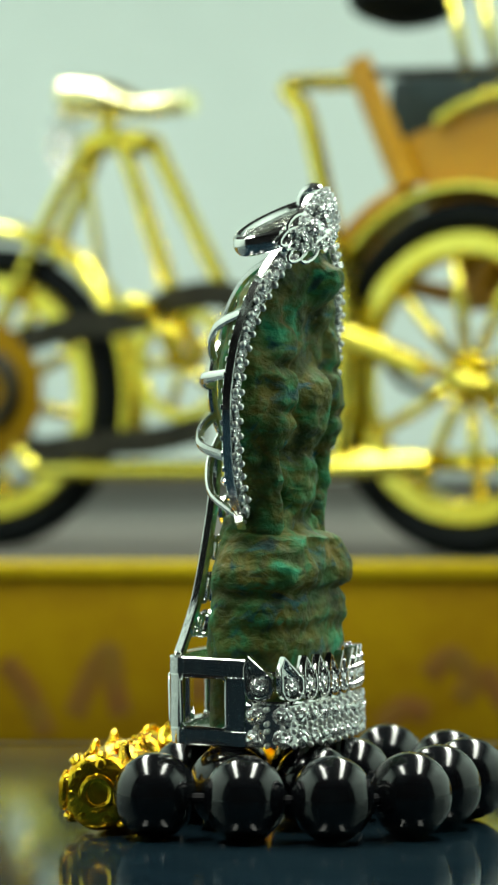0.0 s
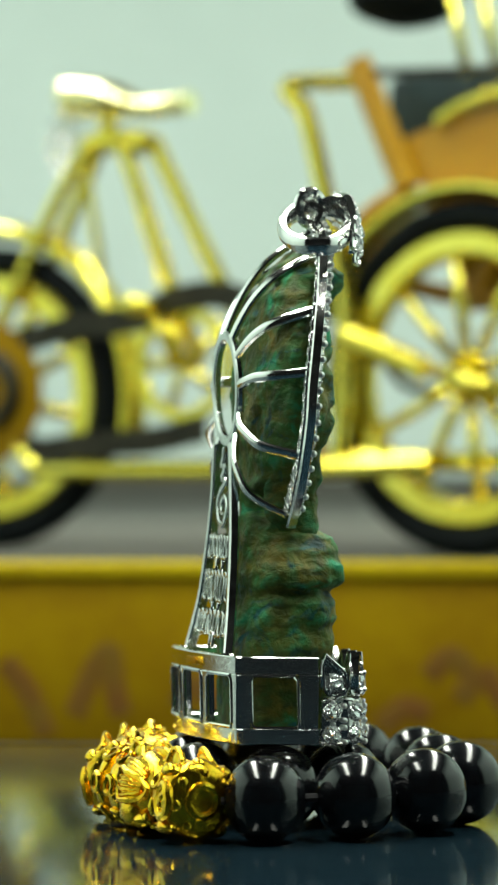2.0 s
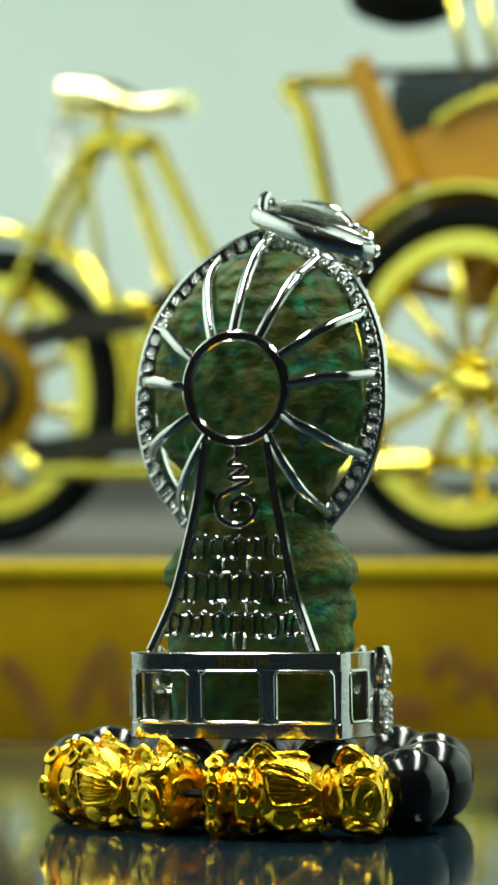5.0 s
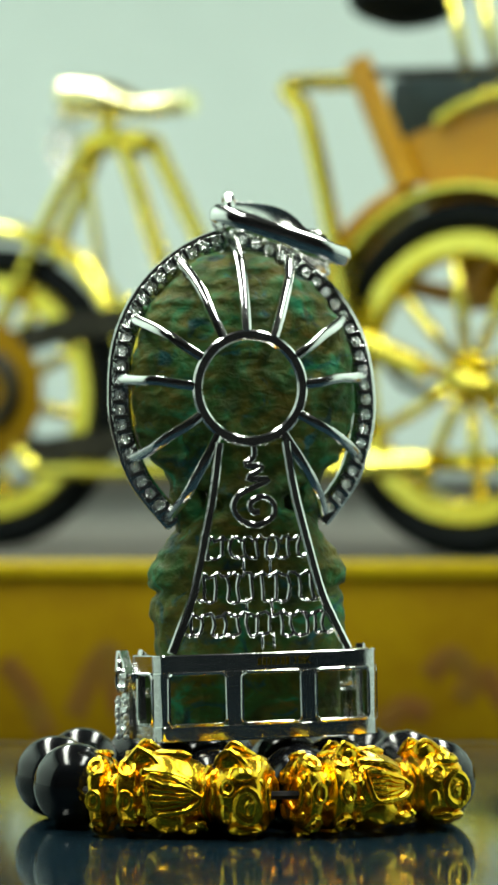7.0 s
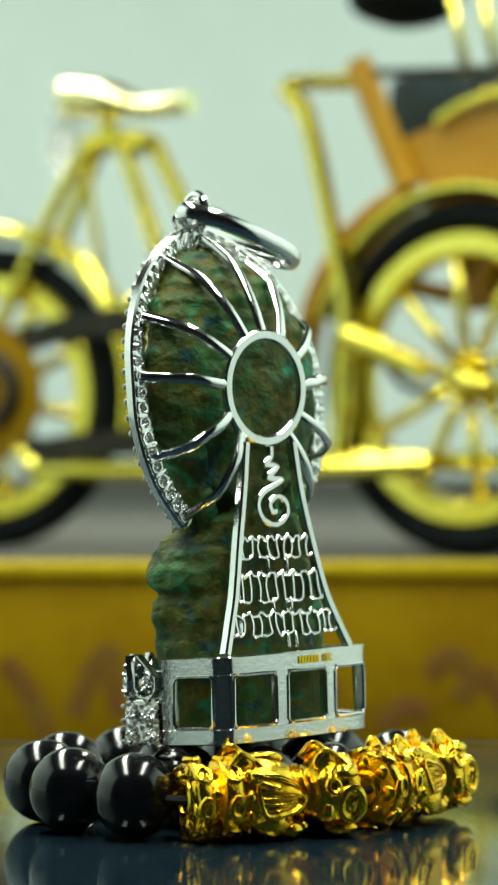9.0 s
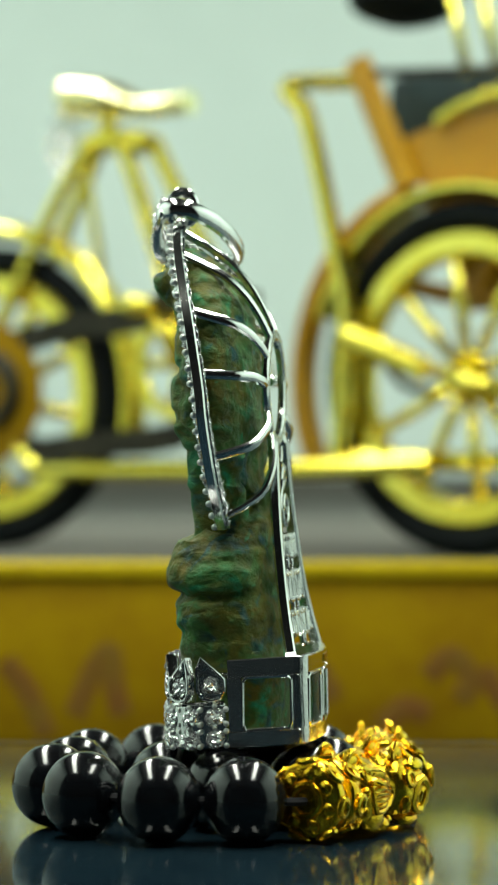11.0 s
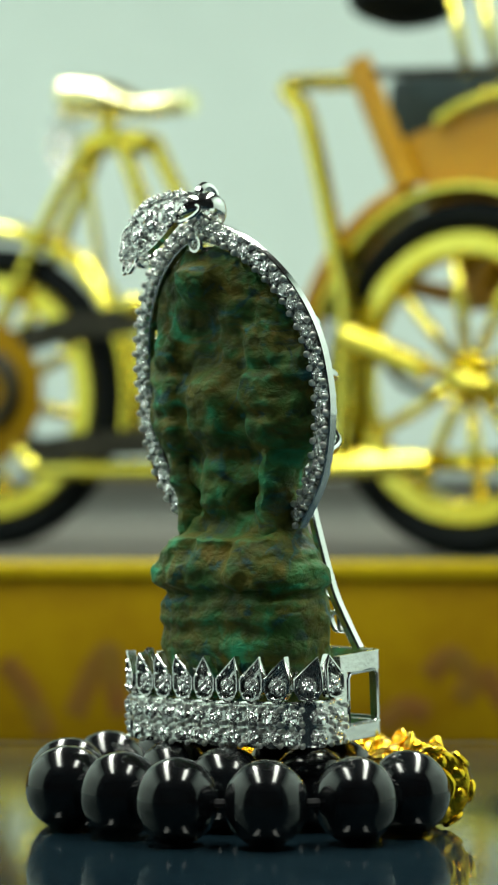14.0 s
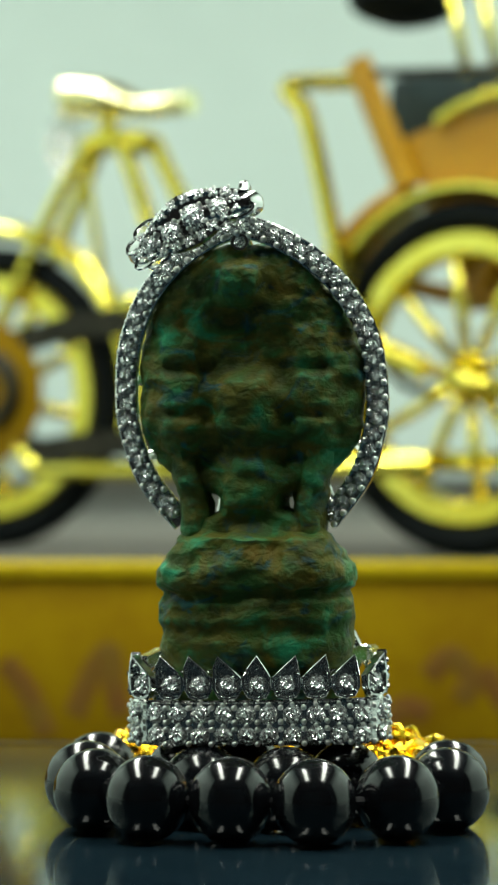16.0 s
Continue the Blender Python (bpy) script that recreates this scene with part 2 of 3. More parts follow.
halo = part("halo", sweep(bmesh.new(), halo_line, [(1.75, -0.6), (1.75, 0.45), (1.55, 0.58), (1.25, 0.45), (1.15, -0.6), (1.4, -0.92)], up=halo_normal), SILVER, pendant, "diamond-set white gold halo band")
part("inner_rail", sweep(bmesh.new(), halo_line, [(-1.15, -0.7), (-1.25, 0.45), (-1.55, 0.58), (-1.75, 0.45), (-1.75, -0.8), (-1.35, -1.0)], up=halo_normal), SILVER, halo)
part("back_plate", sweep(bmesh.new(), halo_line, [(1.2, -0.62), (-1.2, -0.62), (-1.2, -0.86), (1.2, -0.86)], up=halo_normal), SILVER, halo)
gem = gem_mesh(halo)
spots, run = [], 0.0
for i in range(1, len(halo_line)):
    step = (halo_line[i] - halo_line[i - 1]).length
    run += step
    while run >= 2.35:
        run -= 2.35
        spots.append((i, halo_line[i] + (halo_line[i - 1] - halo_line[i]) * (run / step)))
for j, (i, p) in enumerate(spots):
    m = facing(p + halo_normal(i) * 0.72, halo_normal(i), j * 0.7, 1.22)
    if j:
        again(gem, m, halo)
    else:
        m.translation *= 0.001
        gem.matrix_basis = m
prong = part("prong", ball(bmesh.new(), (0, 0, 0), 1.0, 8, 5), PRONG, halo)
prong.matrix_basis = Matrix.Translation(halo_line[0] * 0.001) @ Matrix.Scale(0.3, 4)
collet = part("collet", wire([(0.95 * math.cos(k * math.pi / 7), 0.95 * math.sin(k * math.pi / 7), 0) for k in range(14)], 0.24, 6, True), SILVER, halo)
for j, (i, p) in enumerate(spots):
    n = halo_normal(i)
    t = (halo_line[min(i + 1, len(halo_line) - 1)] - halo_line[i - 1]).normalized()
    s = t.cross(n)
    for a in (-1, 1):
        again(prong, Matrix.Translation(p + t * 1.17 + s * 1.2 * a + n * 1.0) @ Matrix.Scale(0.54, 4), halo)
    m = Matrix((t, s, n)).transposed().to_4x4()
    m.translation = p + t * 1.17 - n * 0.9
    if j:
        again(web, m, halo)
    else:
        web = part("web", block(bmesh.new(), (-0.42, -1.3, -0.5), (0.42, 1.3, 0.5), 0.12), SILVER, halo)
        m.translation *= 0.001
        web.matrix_basis = m
    again(gem, facing(p - n * 0.95, -n, j * 1.3, 0.95), halo)
    m = Matrix.Translation(p - n * 1.0) @ n.to_track_quat("Z", "Y").to_matrix().to_4x4()
    if j:
        again(collet, m, halo)
    else:
        m.translation *= 0.001
        collet.matrix_basis = m

# back medallion ring
RC = Vector((-0.4, -3.7, 68.0))
ring_pts = [RC + Vector((8.35 * math.cos(2 * math.pi * i / 48), 0, 8.35 * math.sin(2 * math.pi * i / 48))) for i in range(48)]
part("back_ring", sweep(bmesh.new(), ring_pts, box_section(1.7, 1.2, 0.3), up=(0, 1, 0), closed=True), SILVER, pendant, "plain polished back ring")

# spokes from the ring to the halo, bowed backwards
for ang, k in ((92, 40), (63, 32), (33, 23), (3, 16), (-28, 7), (-54, 1)):
    for side in ((1, -1) if ang != 92 else (1,)):
        a = radians(ang)
        p0 = RC + Vector((side * 8.9 * math.cos(a), 0, 8.9 * math.sin(a)))
        q = halo_line[min(k, len(half) - 1)] + Vector((0, -0.9, 0))
        p1 = Vector((side * q.x, q.y, q.z))
        bow = 1.25 if ang < 0 else 1.0
        mid = (p0 + p1) / 2 + Vector((0, -2.8 * bow, 0.2))
        q1 = p0 * 0.75 + p1 * 0.25 + Vector((0, -1.8 * bow, 0))
        q3 = p0 * 0.25 + p1 * 0.75 + Vector((0, -2.8 * bow, 0))
        part("spoke", wire(smooth_path([p0, q1, mid, q3, p1], 4), 0.86, 10, up=(0, 1, 0.01), ry=0.62), SILVER, pendant)

# back panel: two flared legs and openwork between them
LEG = [(5.3, -4.2, 59.5), (6.4, -4.5, 52.0), (8.0, -5.0, 44.8), (10.0, -5.9, 36.5), (11.7, -6.6, 32.0), (13.9, -7.6, 27.0)]
leg_line = smooth_path(LEG, 5)
for side in (1, -1):
    pts = [Vector((side * p.x - 0.3, p.y, p.z)) for p in leg_line]
    part("leg", sweep(bmesh.new(), pts, box_section(1.4, 1.6, 0.28), up=(0, 1, 0.2)), SILVER, pendant)


def panel(x, z):
    """A point of the back panel at x from its middle and height z."""
    for a, b in zip(leg_line, leg_line[1:]):
        if a.z >= z >= b.z:
            f = (a.z - z) / (a.z - b.z)
            return Vector((x - 0.3, a.y + (b.y - a.y) * f, z))
    return Vector((x - 0.3, leg_line[-1].y, z))


def half_width(z):
    for a, b in zip(leg_line, leg_line[1:]):
        if a.z >= z >= b.z:
            return a.x + (b.x - a.x) * (a.z - z) / (a.z - b.z)
    return leg_line[-1].x


curl = [(0.2, 58.8), (0.1, 57.2), (-1.2, 56.0), (1.5, 55.6), (-0.9, 53.9), (2.4, 53.6), (-2.0, 51.6), (-3.3, 49.6), (-2.2, 47.4), (0.6, 46.6), (3.0, 48.0), (3.0, 50.0), (1.2, 51.0), (-0.6, 50.0), (-0.3, 48.7), (0.8, 48.7)]
part("scroll", sweep(bmesh.new(), smooth_path([panel(x, z) for x, z in curl], 5), box_section(1.05, 1.1, 0.2), up=(0, 1, 0)), SILVER, pendant, "pierced scroll ornament")
# openwork inscription, kept as plain bars between two rails a row
rb = random.Random(7)
for z, h in ((43.1, 1.4), (37.0, 1.9), (31.3, 1.45)):
    w = half_width(z) - 0.4
    k = 40
    part("rail", sweep(bmesh.new(), [panel(-w + 2 * w * i / k, z + h + (0.34 * math.sin(i * 1.25 + z) + 0.16 * math.sin(i * 2.9)) * (0 < i < k)) for i in range(k + 1)], box_section(0.6, 0.95, 0.15), up=(0, 1, 0)), SILVER, pendant)
    n = int(2 * w / 1.75)
    feet = []
    for i in range(n):
        x = -w + 2 * w * (i + 0.5) / n + rb.uniform(-0.25, 0.25)
        x2 = x + rb.uniform(-0.4, 0.4)
        feet.append((x2, z - h - rb.uniform(-0.2, 0.3)))
        part("bar", sweep(bmesh.new(), smooth_path([panel(x, z + h), panel((x + x2) / 2 + rb.uniform(-0.5, 0.5), z), panel(*feet[-1])], 3), box_section(0.62, 0.95, 0.15), up=(0, 1, 0)), SILVER, pendant)
    # short bowed feet tie the bars in twos and threes; the ends run on to the legs
    feet = [(-w, z - h + 0.2)] + feet + [(w, z - h + 0.2)]
    for i in range(len(feet) - 1):
        if i % 3 != 2 or i in (0, len(feet) - 2):
            (xa, za), (xb, zb) = feet[i], feet[i + 1]
            part("bar", sweep(bmesh.new(), smooth_path([panel(xa, za), panel((xa + xb) / 2, (za + zb) / 2 - 0.35), panel(xb, zb)], 3), box_section(0.55, 0.9, 0.15), up=(0, 1, 0)), SILVER, pendant)
for x, z0, z1 in ((-2.0, 41.9, 38.7), (2.2, 41.9, 38.7), (-1.8, 35.3, 32.6), (2.2, 35.3, 32.6), (2.2, 30.0, 27.4), (0.4, 30.0, 27.4)):
    part("bar", sweep(bmesh.new(), [panel(x, z0), panel(x, z1)], box_section(0.5, 0.8, 0.12), up=(0, 1, 0)), SILVER, pendant)

# base: pierced wall round back and sides
WALL_HALF = [(17.9, 0.8), (17.55, -3.0), (17.4, -6.6), (16.9, -7.9), (15.9, -8.6), (12.0, -9.3), (7.1, -9.8), (4.75, -9.95)]
WALLP = smooth_path([(-18.2, 3.0, 0)] + [(-x, y, 0) for x, y in WALL_HALF] + [(0, -10.05, 0)] + [(x, y, 0) for x, y in reversed(WALL_HALF)] + [(18.2, 3.9, 0)], 6)
BASE_TURN = Matrix.Rotation(radians(4.5), 3, "Z")  # the base sits a little askew under the halo


def settle(path):
    """Turn a plan path with the base and let it dip towards the front."""
    for i, p in enumerate(path):
        z = -0.045 * (p.y + 11)
        path[i] = BASE_TURN @ p + Vector((0, 0, z))
    return path


settle(WALLP)
Z0, Z1 = 13.7, 27.1


def wall_strip(bm, i0, i1, z0, z1, th=1.3):
    zc = (z0 + z1) / 2
    sweep(bm, [p + Vector((0, 0, zc)) for p in WALLP[i0:i1 + 1]], box_section(th, z1 - z0, 0.18))
    return bm


N = len(WALLP) - 1
base = part("base", wall_strip(wall_strip(bmesh.new(), 0, N, 24.3, Z1), 0, N, Z0, 16.2), SILVER, pendant, "pierced polished base wall")
POSTS = ((0, 6), (18, 30), (42, 48), (60, 66), (78, 90), (102, N))
for i0, i1 in POSTS:
    part("post", wall_strip(bmesh.new(), i0, i1, 16.1, 24.4, 1.27), SILVER, base)
# polished rounded rims of the five openings
for (_, i0), (i1, _) in zip(POSTS, POSTS[1:]):
    low, top = [], []
    for i in range(i0, i1 + 1):
        t = (WALLP[min(i + 1, N)] - WALLP[i - 1]).normalized()
        p = WALLP[i] + Vector((t.y, -t.x, 0)) * 0.62
        edge = 0.7 if i in (i0, i1) else 0.0
        low.append(p + Vector((0, 0, 16.3 + edge)))
        top.append(p + Vector((0, 0, 24.2 - edge)))
    part("window_rim", wire(low + top[::-1], 0.3, 6, True, up=(0.31, 0.29, 0.9)), SILVER, base)
# a floor, and an added plate that shuts light out of the base
for name, lo, hi in (("floor", (-15, -9.0, 13.7), (15, 8.5, 14.4)), ("shade_plate", (-15.4, -8.0, 23.6), (15.4, 9.6, 24.4))):
    bm = block(bmesh.new(), lo, hi, 0.2)
    bmesh.ops.rotate(bm, verts=bm.verts, matrix=BASE_TURN)
    part(name, bm, SILVER, base)
# hallmark: plain bars, then the fineness mark
for i in range(7):
    bm = block(bmesh.new(), (-2.2 + i * 0.75, -10.82, 25.1), (-1.7 + i * 0.75, -10.6, 26.3))
    bmesh.ops.rotate(bm, verts=bm.verts, matrix=BASE_TURN)
    part("hallmark_bar", bm, GOLD, base, "", False)
txt = bpy.data.curves.new("hallmark", "FONT")
txt.body, txt.size, txt.extrude, txt.align_x = "18K", 0.0018, 0.00005, "LEFT"
txt.materials.append(GOLD)
mark = new("hallmark", txt)
mark.parent = base
mark.matrix_basis = BASE_TURN.to_4x4() @ pose(0.0034, -0.01074, 0.0251, 90)
mark["label"] = "engraved fineness mark"

# base: diamond front, bowed, with two rows of stones and a row of petals
FRONT = settle(smooth_path([(18.7, 4.1, 0), (18.8, 7.0, 0), (18.3, 9.2, 0), (16.2, 10.8, 0), (11.6, 11.7, 0), (6, 12.4, 0), (0, 12.6, 0), (-6, 12.4, 0), (-11.6, 11.7, 0), (-16.2, 10.8, 0), (-18.3, 9.2, 0), (-18.8, 7.0, 0), (-18.7, 3.2, 0)], 10))


def along(path, pitch, start=0.0):
    """Points, runs and outward normals at even steps of a plan path."""
    out, run = [], -start
    for a, b in zip(path, path[1:]):
        step = (b - a).length
        run += step
        while run >= 0:
            p = b + (a - b) * (run / step)
            t = (b - a).normalized()
            n = Vector((t.y, -t.x, 0)).normalized()
            if n.dot(p - Vector((p.x * 0.6, 0, 0))) < 0:
                n = -n
            out.append((p, t, n))
            run -= pitch
    return out


front = part("front_band", sweep(bmesh.new(), [p + Vector((0, 0, 17.3)) for p in FRONT], box_section(1.5, 6.6, 0.3)), SILVER, pendant, "diamond-set front band")
part("bead_edge", wire([p * 1.02 + Vector((0, 0.2, 20.7)) for p in FRONT], 0.35, 6), SILVER, front)
length = sum((b - a).length for a, b in zip(FRONT, FRONT[1:]))
for row, (z, pitch) in enumerate(((15.4, 3.35), (18.7, 3.35))):
    n = int(length / pitch)
    for j, (p, t, nn) in enumerate(along(FRONT, length / n, length / n / 2)):
        q = p + nn * 0.85 + Vector((0, 0, z))
        again(gem, facing(q, nn, j * 0.9 + row, 1.66), front)
        for b in (-1, 1):
            again(prong, Matrix.Translation(q + t * length / n * 0.5 + Vector((0, 0, 1.1 * b)) + nn * 0.4) @ Matrix.Scale(0.46, 4), front)
        again(prong, Matrix.Translation(q + Vector((0, 0, 1.62)) + nn * 0.35) @ Matrix.Scale(0.36, 4), front)


def petal(lean):
    """An almond collet with a pointed tip, open in front; x runs sideways, y up, z outward."""
    bm = bmesh.new()
    prof = [(0, -2.3), (1.3, -2.0), (2.0, -0.8), (2.0, 0.8), (1.2 + lean * 0.6, 2.2), (lean * 1.5, 4.1), (-1.2 + lean * 0.9, 2.4), (-2.0, 0.8), (-2.0, -0.8), (-1.3, -2.0)]
    pts = [Vector((x, y, 0)) for x, y in prof]
    sweep(bm, pts, box_section(0.5, 1.5, 0.12), up=(0, 0, 1), closed=True)
    vs = [bm.verts.new((x * 0.95, y * 0.95, -0.5)) for x, y in prof]
    bm.faces.new(vs)
    for x, y in ((-1.35, 1.2), (1.35, 1.2), (-1.2, -1.4), (1.2, -1.4), (lean * 0.9, 2.6)):
        ball(bm, (x, y, 0.7), 0.4, 6, 4)
    return bm


n = 11
shapes = {}
for j, (p, t, nn) in enumerate(along(FRONT, length / n, length / n / 2)):
    lean = 0 if j == 5 else 1
    x = Vector((0, 0, 1)).cross(nn)
    lean = 0 if lean == 0 else (1 if x.x * p.x > 0 else -1)
    m = Matrix((x, Vector((0, 0, 1)), nn)).transposed().to_4x4()
    m.translation = p + nn * 0.5 + Vector((0, 0, 23.5))
    if lean not in shapes:
        shapes[lean] = part("petal", petal(lean), SILVER, pendant)
        ob = shapes[lean]
        mm = m.copy()
        mm.translation *= 0.001
        ob.matrix_basis = mm
    else:
        ob = again(shapes[lean], m, pendant)
    g = again(gem, Matrix.Translation((0, -0.2, 0.35)) @ Matrix.Scale(1.5, 4), ob)

# bail: a smooth loop lying over to one side, with a jewelled leaf on its front
BC, d = Vector((7.6, 9.1, 92.9)), Vector((0.90, -0.20, -0.34)).normalized()
e = Vector((0.30, 0.95, 0.0)).normalized()
e = (e - d * e.dot(d)).normalized()
bn = d.cross(e).normalized()
loop = [BC + d * 11.0 * math.cos(2 * math.pi * i / 48) + e * 5.1 * math.sin(2 * math.pi * i / 48) for i in range(48)]
bail = part("bail", sweep(bmesh.new(), loop, disc_section(0.95, 12, 1.55), up=tuple(bn), closed=True), SILVER, pendant, "smooth looped bail with a diamond-set leaf")
LW = Vector((0.10, 0.98, 0.18)).normalized()
LU = Vector((0.85, -0.05, -0.46))
LU = (LU - LW * LU.dot(LW)).normalized()
LV = LW.cross(LU)
LC = Vector((7.6, 15.0, 93.6))


def leaf(u, v, w=0.0):
    """A point of the leaf, which bows backwards at its ends."""
    return LC + LU * u + LV * v + LW * (w - 0.022 * u * u)


def leaf_half(u):
    return 4.3 * max(0.0, 1 - (abs(u) / 10.4) ** 1.7)


lf = bmesh.new()
K = 22
rows = []
for i in range(K + 1):
    u = -10.2 + 20.4 * i / K
    h = max(leaf_half(u), 0.25)
    rows.append([lf.verts.new(leaf(u, h * v, w)) for v, w in ((-1, -0.7), (-1, 0.35), (-0.8, 0.55), (-0.6, 0.1), (0, 0.0), (0.6, 0.1), (0.8, 0.55), (1, 0.35), (1, -0.7), (0, -0.9))])
for a, b in zip(rows, rows[1:]):
    for k in range(10):
        lf.faces.new((a[k], a[(k + 1) % 10], b[(k + 1) % 10], b[k]))
lf.faces.new(rows[0]), lf.faces.new(rows[-1])
plate = part("leaf", lf, SILVER, bail, "diamond-set leaf plate")
STONES = [(-1.2, 0, 2.1), (3.2, 0.2, 1.8), (-5.2, 0.2, 1.7), (6.4, 0, 1.2), (-7.8, 0, 1.0), (8.4, 0, 0.7)]
STONES += [(u, s * leaf_half(u) * 0.78, 0.75) for u in (-7.4, -5.4, -3.2, -1.0, 1.2, 3.4, 5.6, 7.6) for s in (-1, 1)]
for j, (u, v, s) in enumerate(STONES):
    n = (LW + LU * 0.04 * u + LV * 0.12 * v).normalized()
    again(gem, facing(leaf(u, v, 0.45), n, j * 0.8, s), plate)
    for k in range(4):
        a = k * 1.571 + 0.7
        again(prong, Matrix.Translation(leaf(u + s * 1.0 * math.cos(a), v + s * 1.0 * math.sin(a), 0.6)) @ Matrix.Scale(0.24 if s < 1 else 0.36, 4), plate)
for u0, v0 in ((8.6, 1.9), (6.6, 3.6), (8.8, -1.9), (6.6, -3.4), (-7.8, 3.2)):
    pts = [leaf(u0 + 2.2 * math.cos(k * 0.524), v0 * 0.75 + 1.0 * math.sin(k * 0.524), 0.1) for k in range(12)]
    part("petal_loop", wire(pts, 0.35, 6, True, up=tuple(LW)), SILVER, plate)
eye = [Vector((-0.6, 10.4 + 2.0 * math.cos(2 * math.pi * i / 24), 96.6 + 2.6 * math.sin(2 * math.pi * i / 24))) for i in range(24)]
part("eyelet", wire(eye, 0.85, 8, True, up=(1, 0, 0)), SILVER, pendant)
drop = part("bezel", wire([(1.15 * math.cos(k * 0.4488), 12.2, 90.3 + 1.15 * math.sin(k * 0.4488)) for k in range(14)], 0.4, 6, True, up=(0, 1, 0)), SILVER, pendant)
again(gem, facing((0, 12.2, 90.3), (0, 1, 0.1), 0, 1.0), drop)

# the seated figure: one plain weathered mesh. height, half width, back, front
ROWS = [(14.6, 14.0, -5.0, 9.0), (20, 14.0, -5.0, 9.0), (23, 14.0, -5.0, 9.4), (25.6, 14.6, -5.0, 10.6), (28, 15.1, -5.0, 11.0), (30.4, 15.0, -4.6, 10.6), (32.2, 15.4, -4.4, 11.4), (34.4, 15.2, -4.2, 11.2), (36.2, 14.4, -3.8, 10.0), (37.6, 15.7, -3.8, 11.2), (39.2, 15.5, -3.8, 11.2), (42, 14.0, -3.6, 10.6), (44.4, 12.2, -3.4, 10.3), (45.8, 11.0, -3.2, 7.9), (47.4, 10.0, -3.2, 7.8),
        (49.2, 5.2, -3.0, 8.2), (50.6, 5.2, -3.0, 8.6), (54.4, 12.6, -1.0, 8.2), (57.5, 15.6, -1.2, 7.8), (59.5, 16.6, -1.5, 9.0), (62, 17.5, -1.8, 10.2), (65, 17.8, -1.9, 10.4), (69.3, 17.9, -1.7, 10.4), (71.5, 17.7, -1.3, 9.6), (77, 16.6, -0.6, 9.8), (79.2, 15.8, 0.0, 10.2), (81.5, 14.5, 0.8, 10.6), (84.5, 12.4, 2.4, 11.6), (87.0, 9.4, 4.2, 12.0), (89.0, 6.2, 6.0, 11.8), (90.2, 3.0, 7.6, 10.6)]


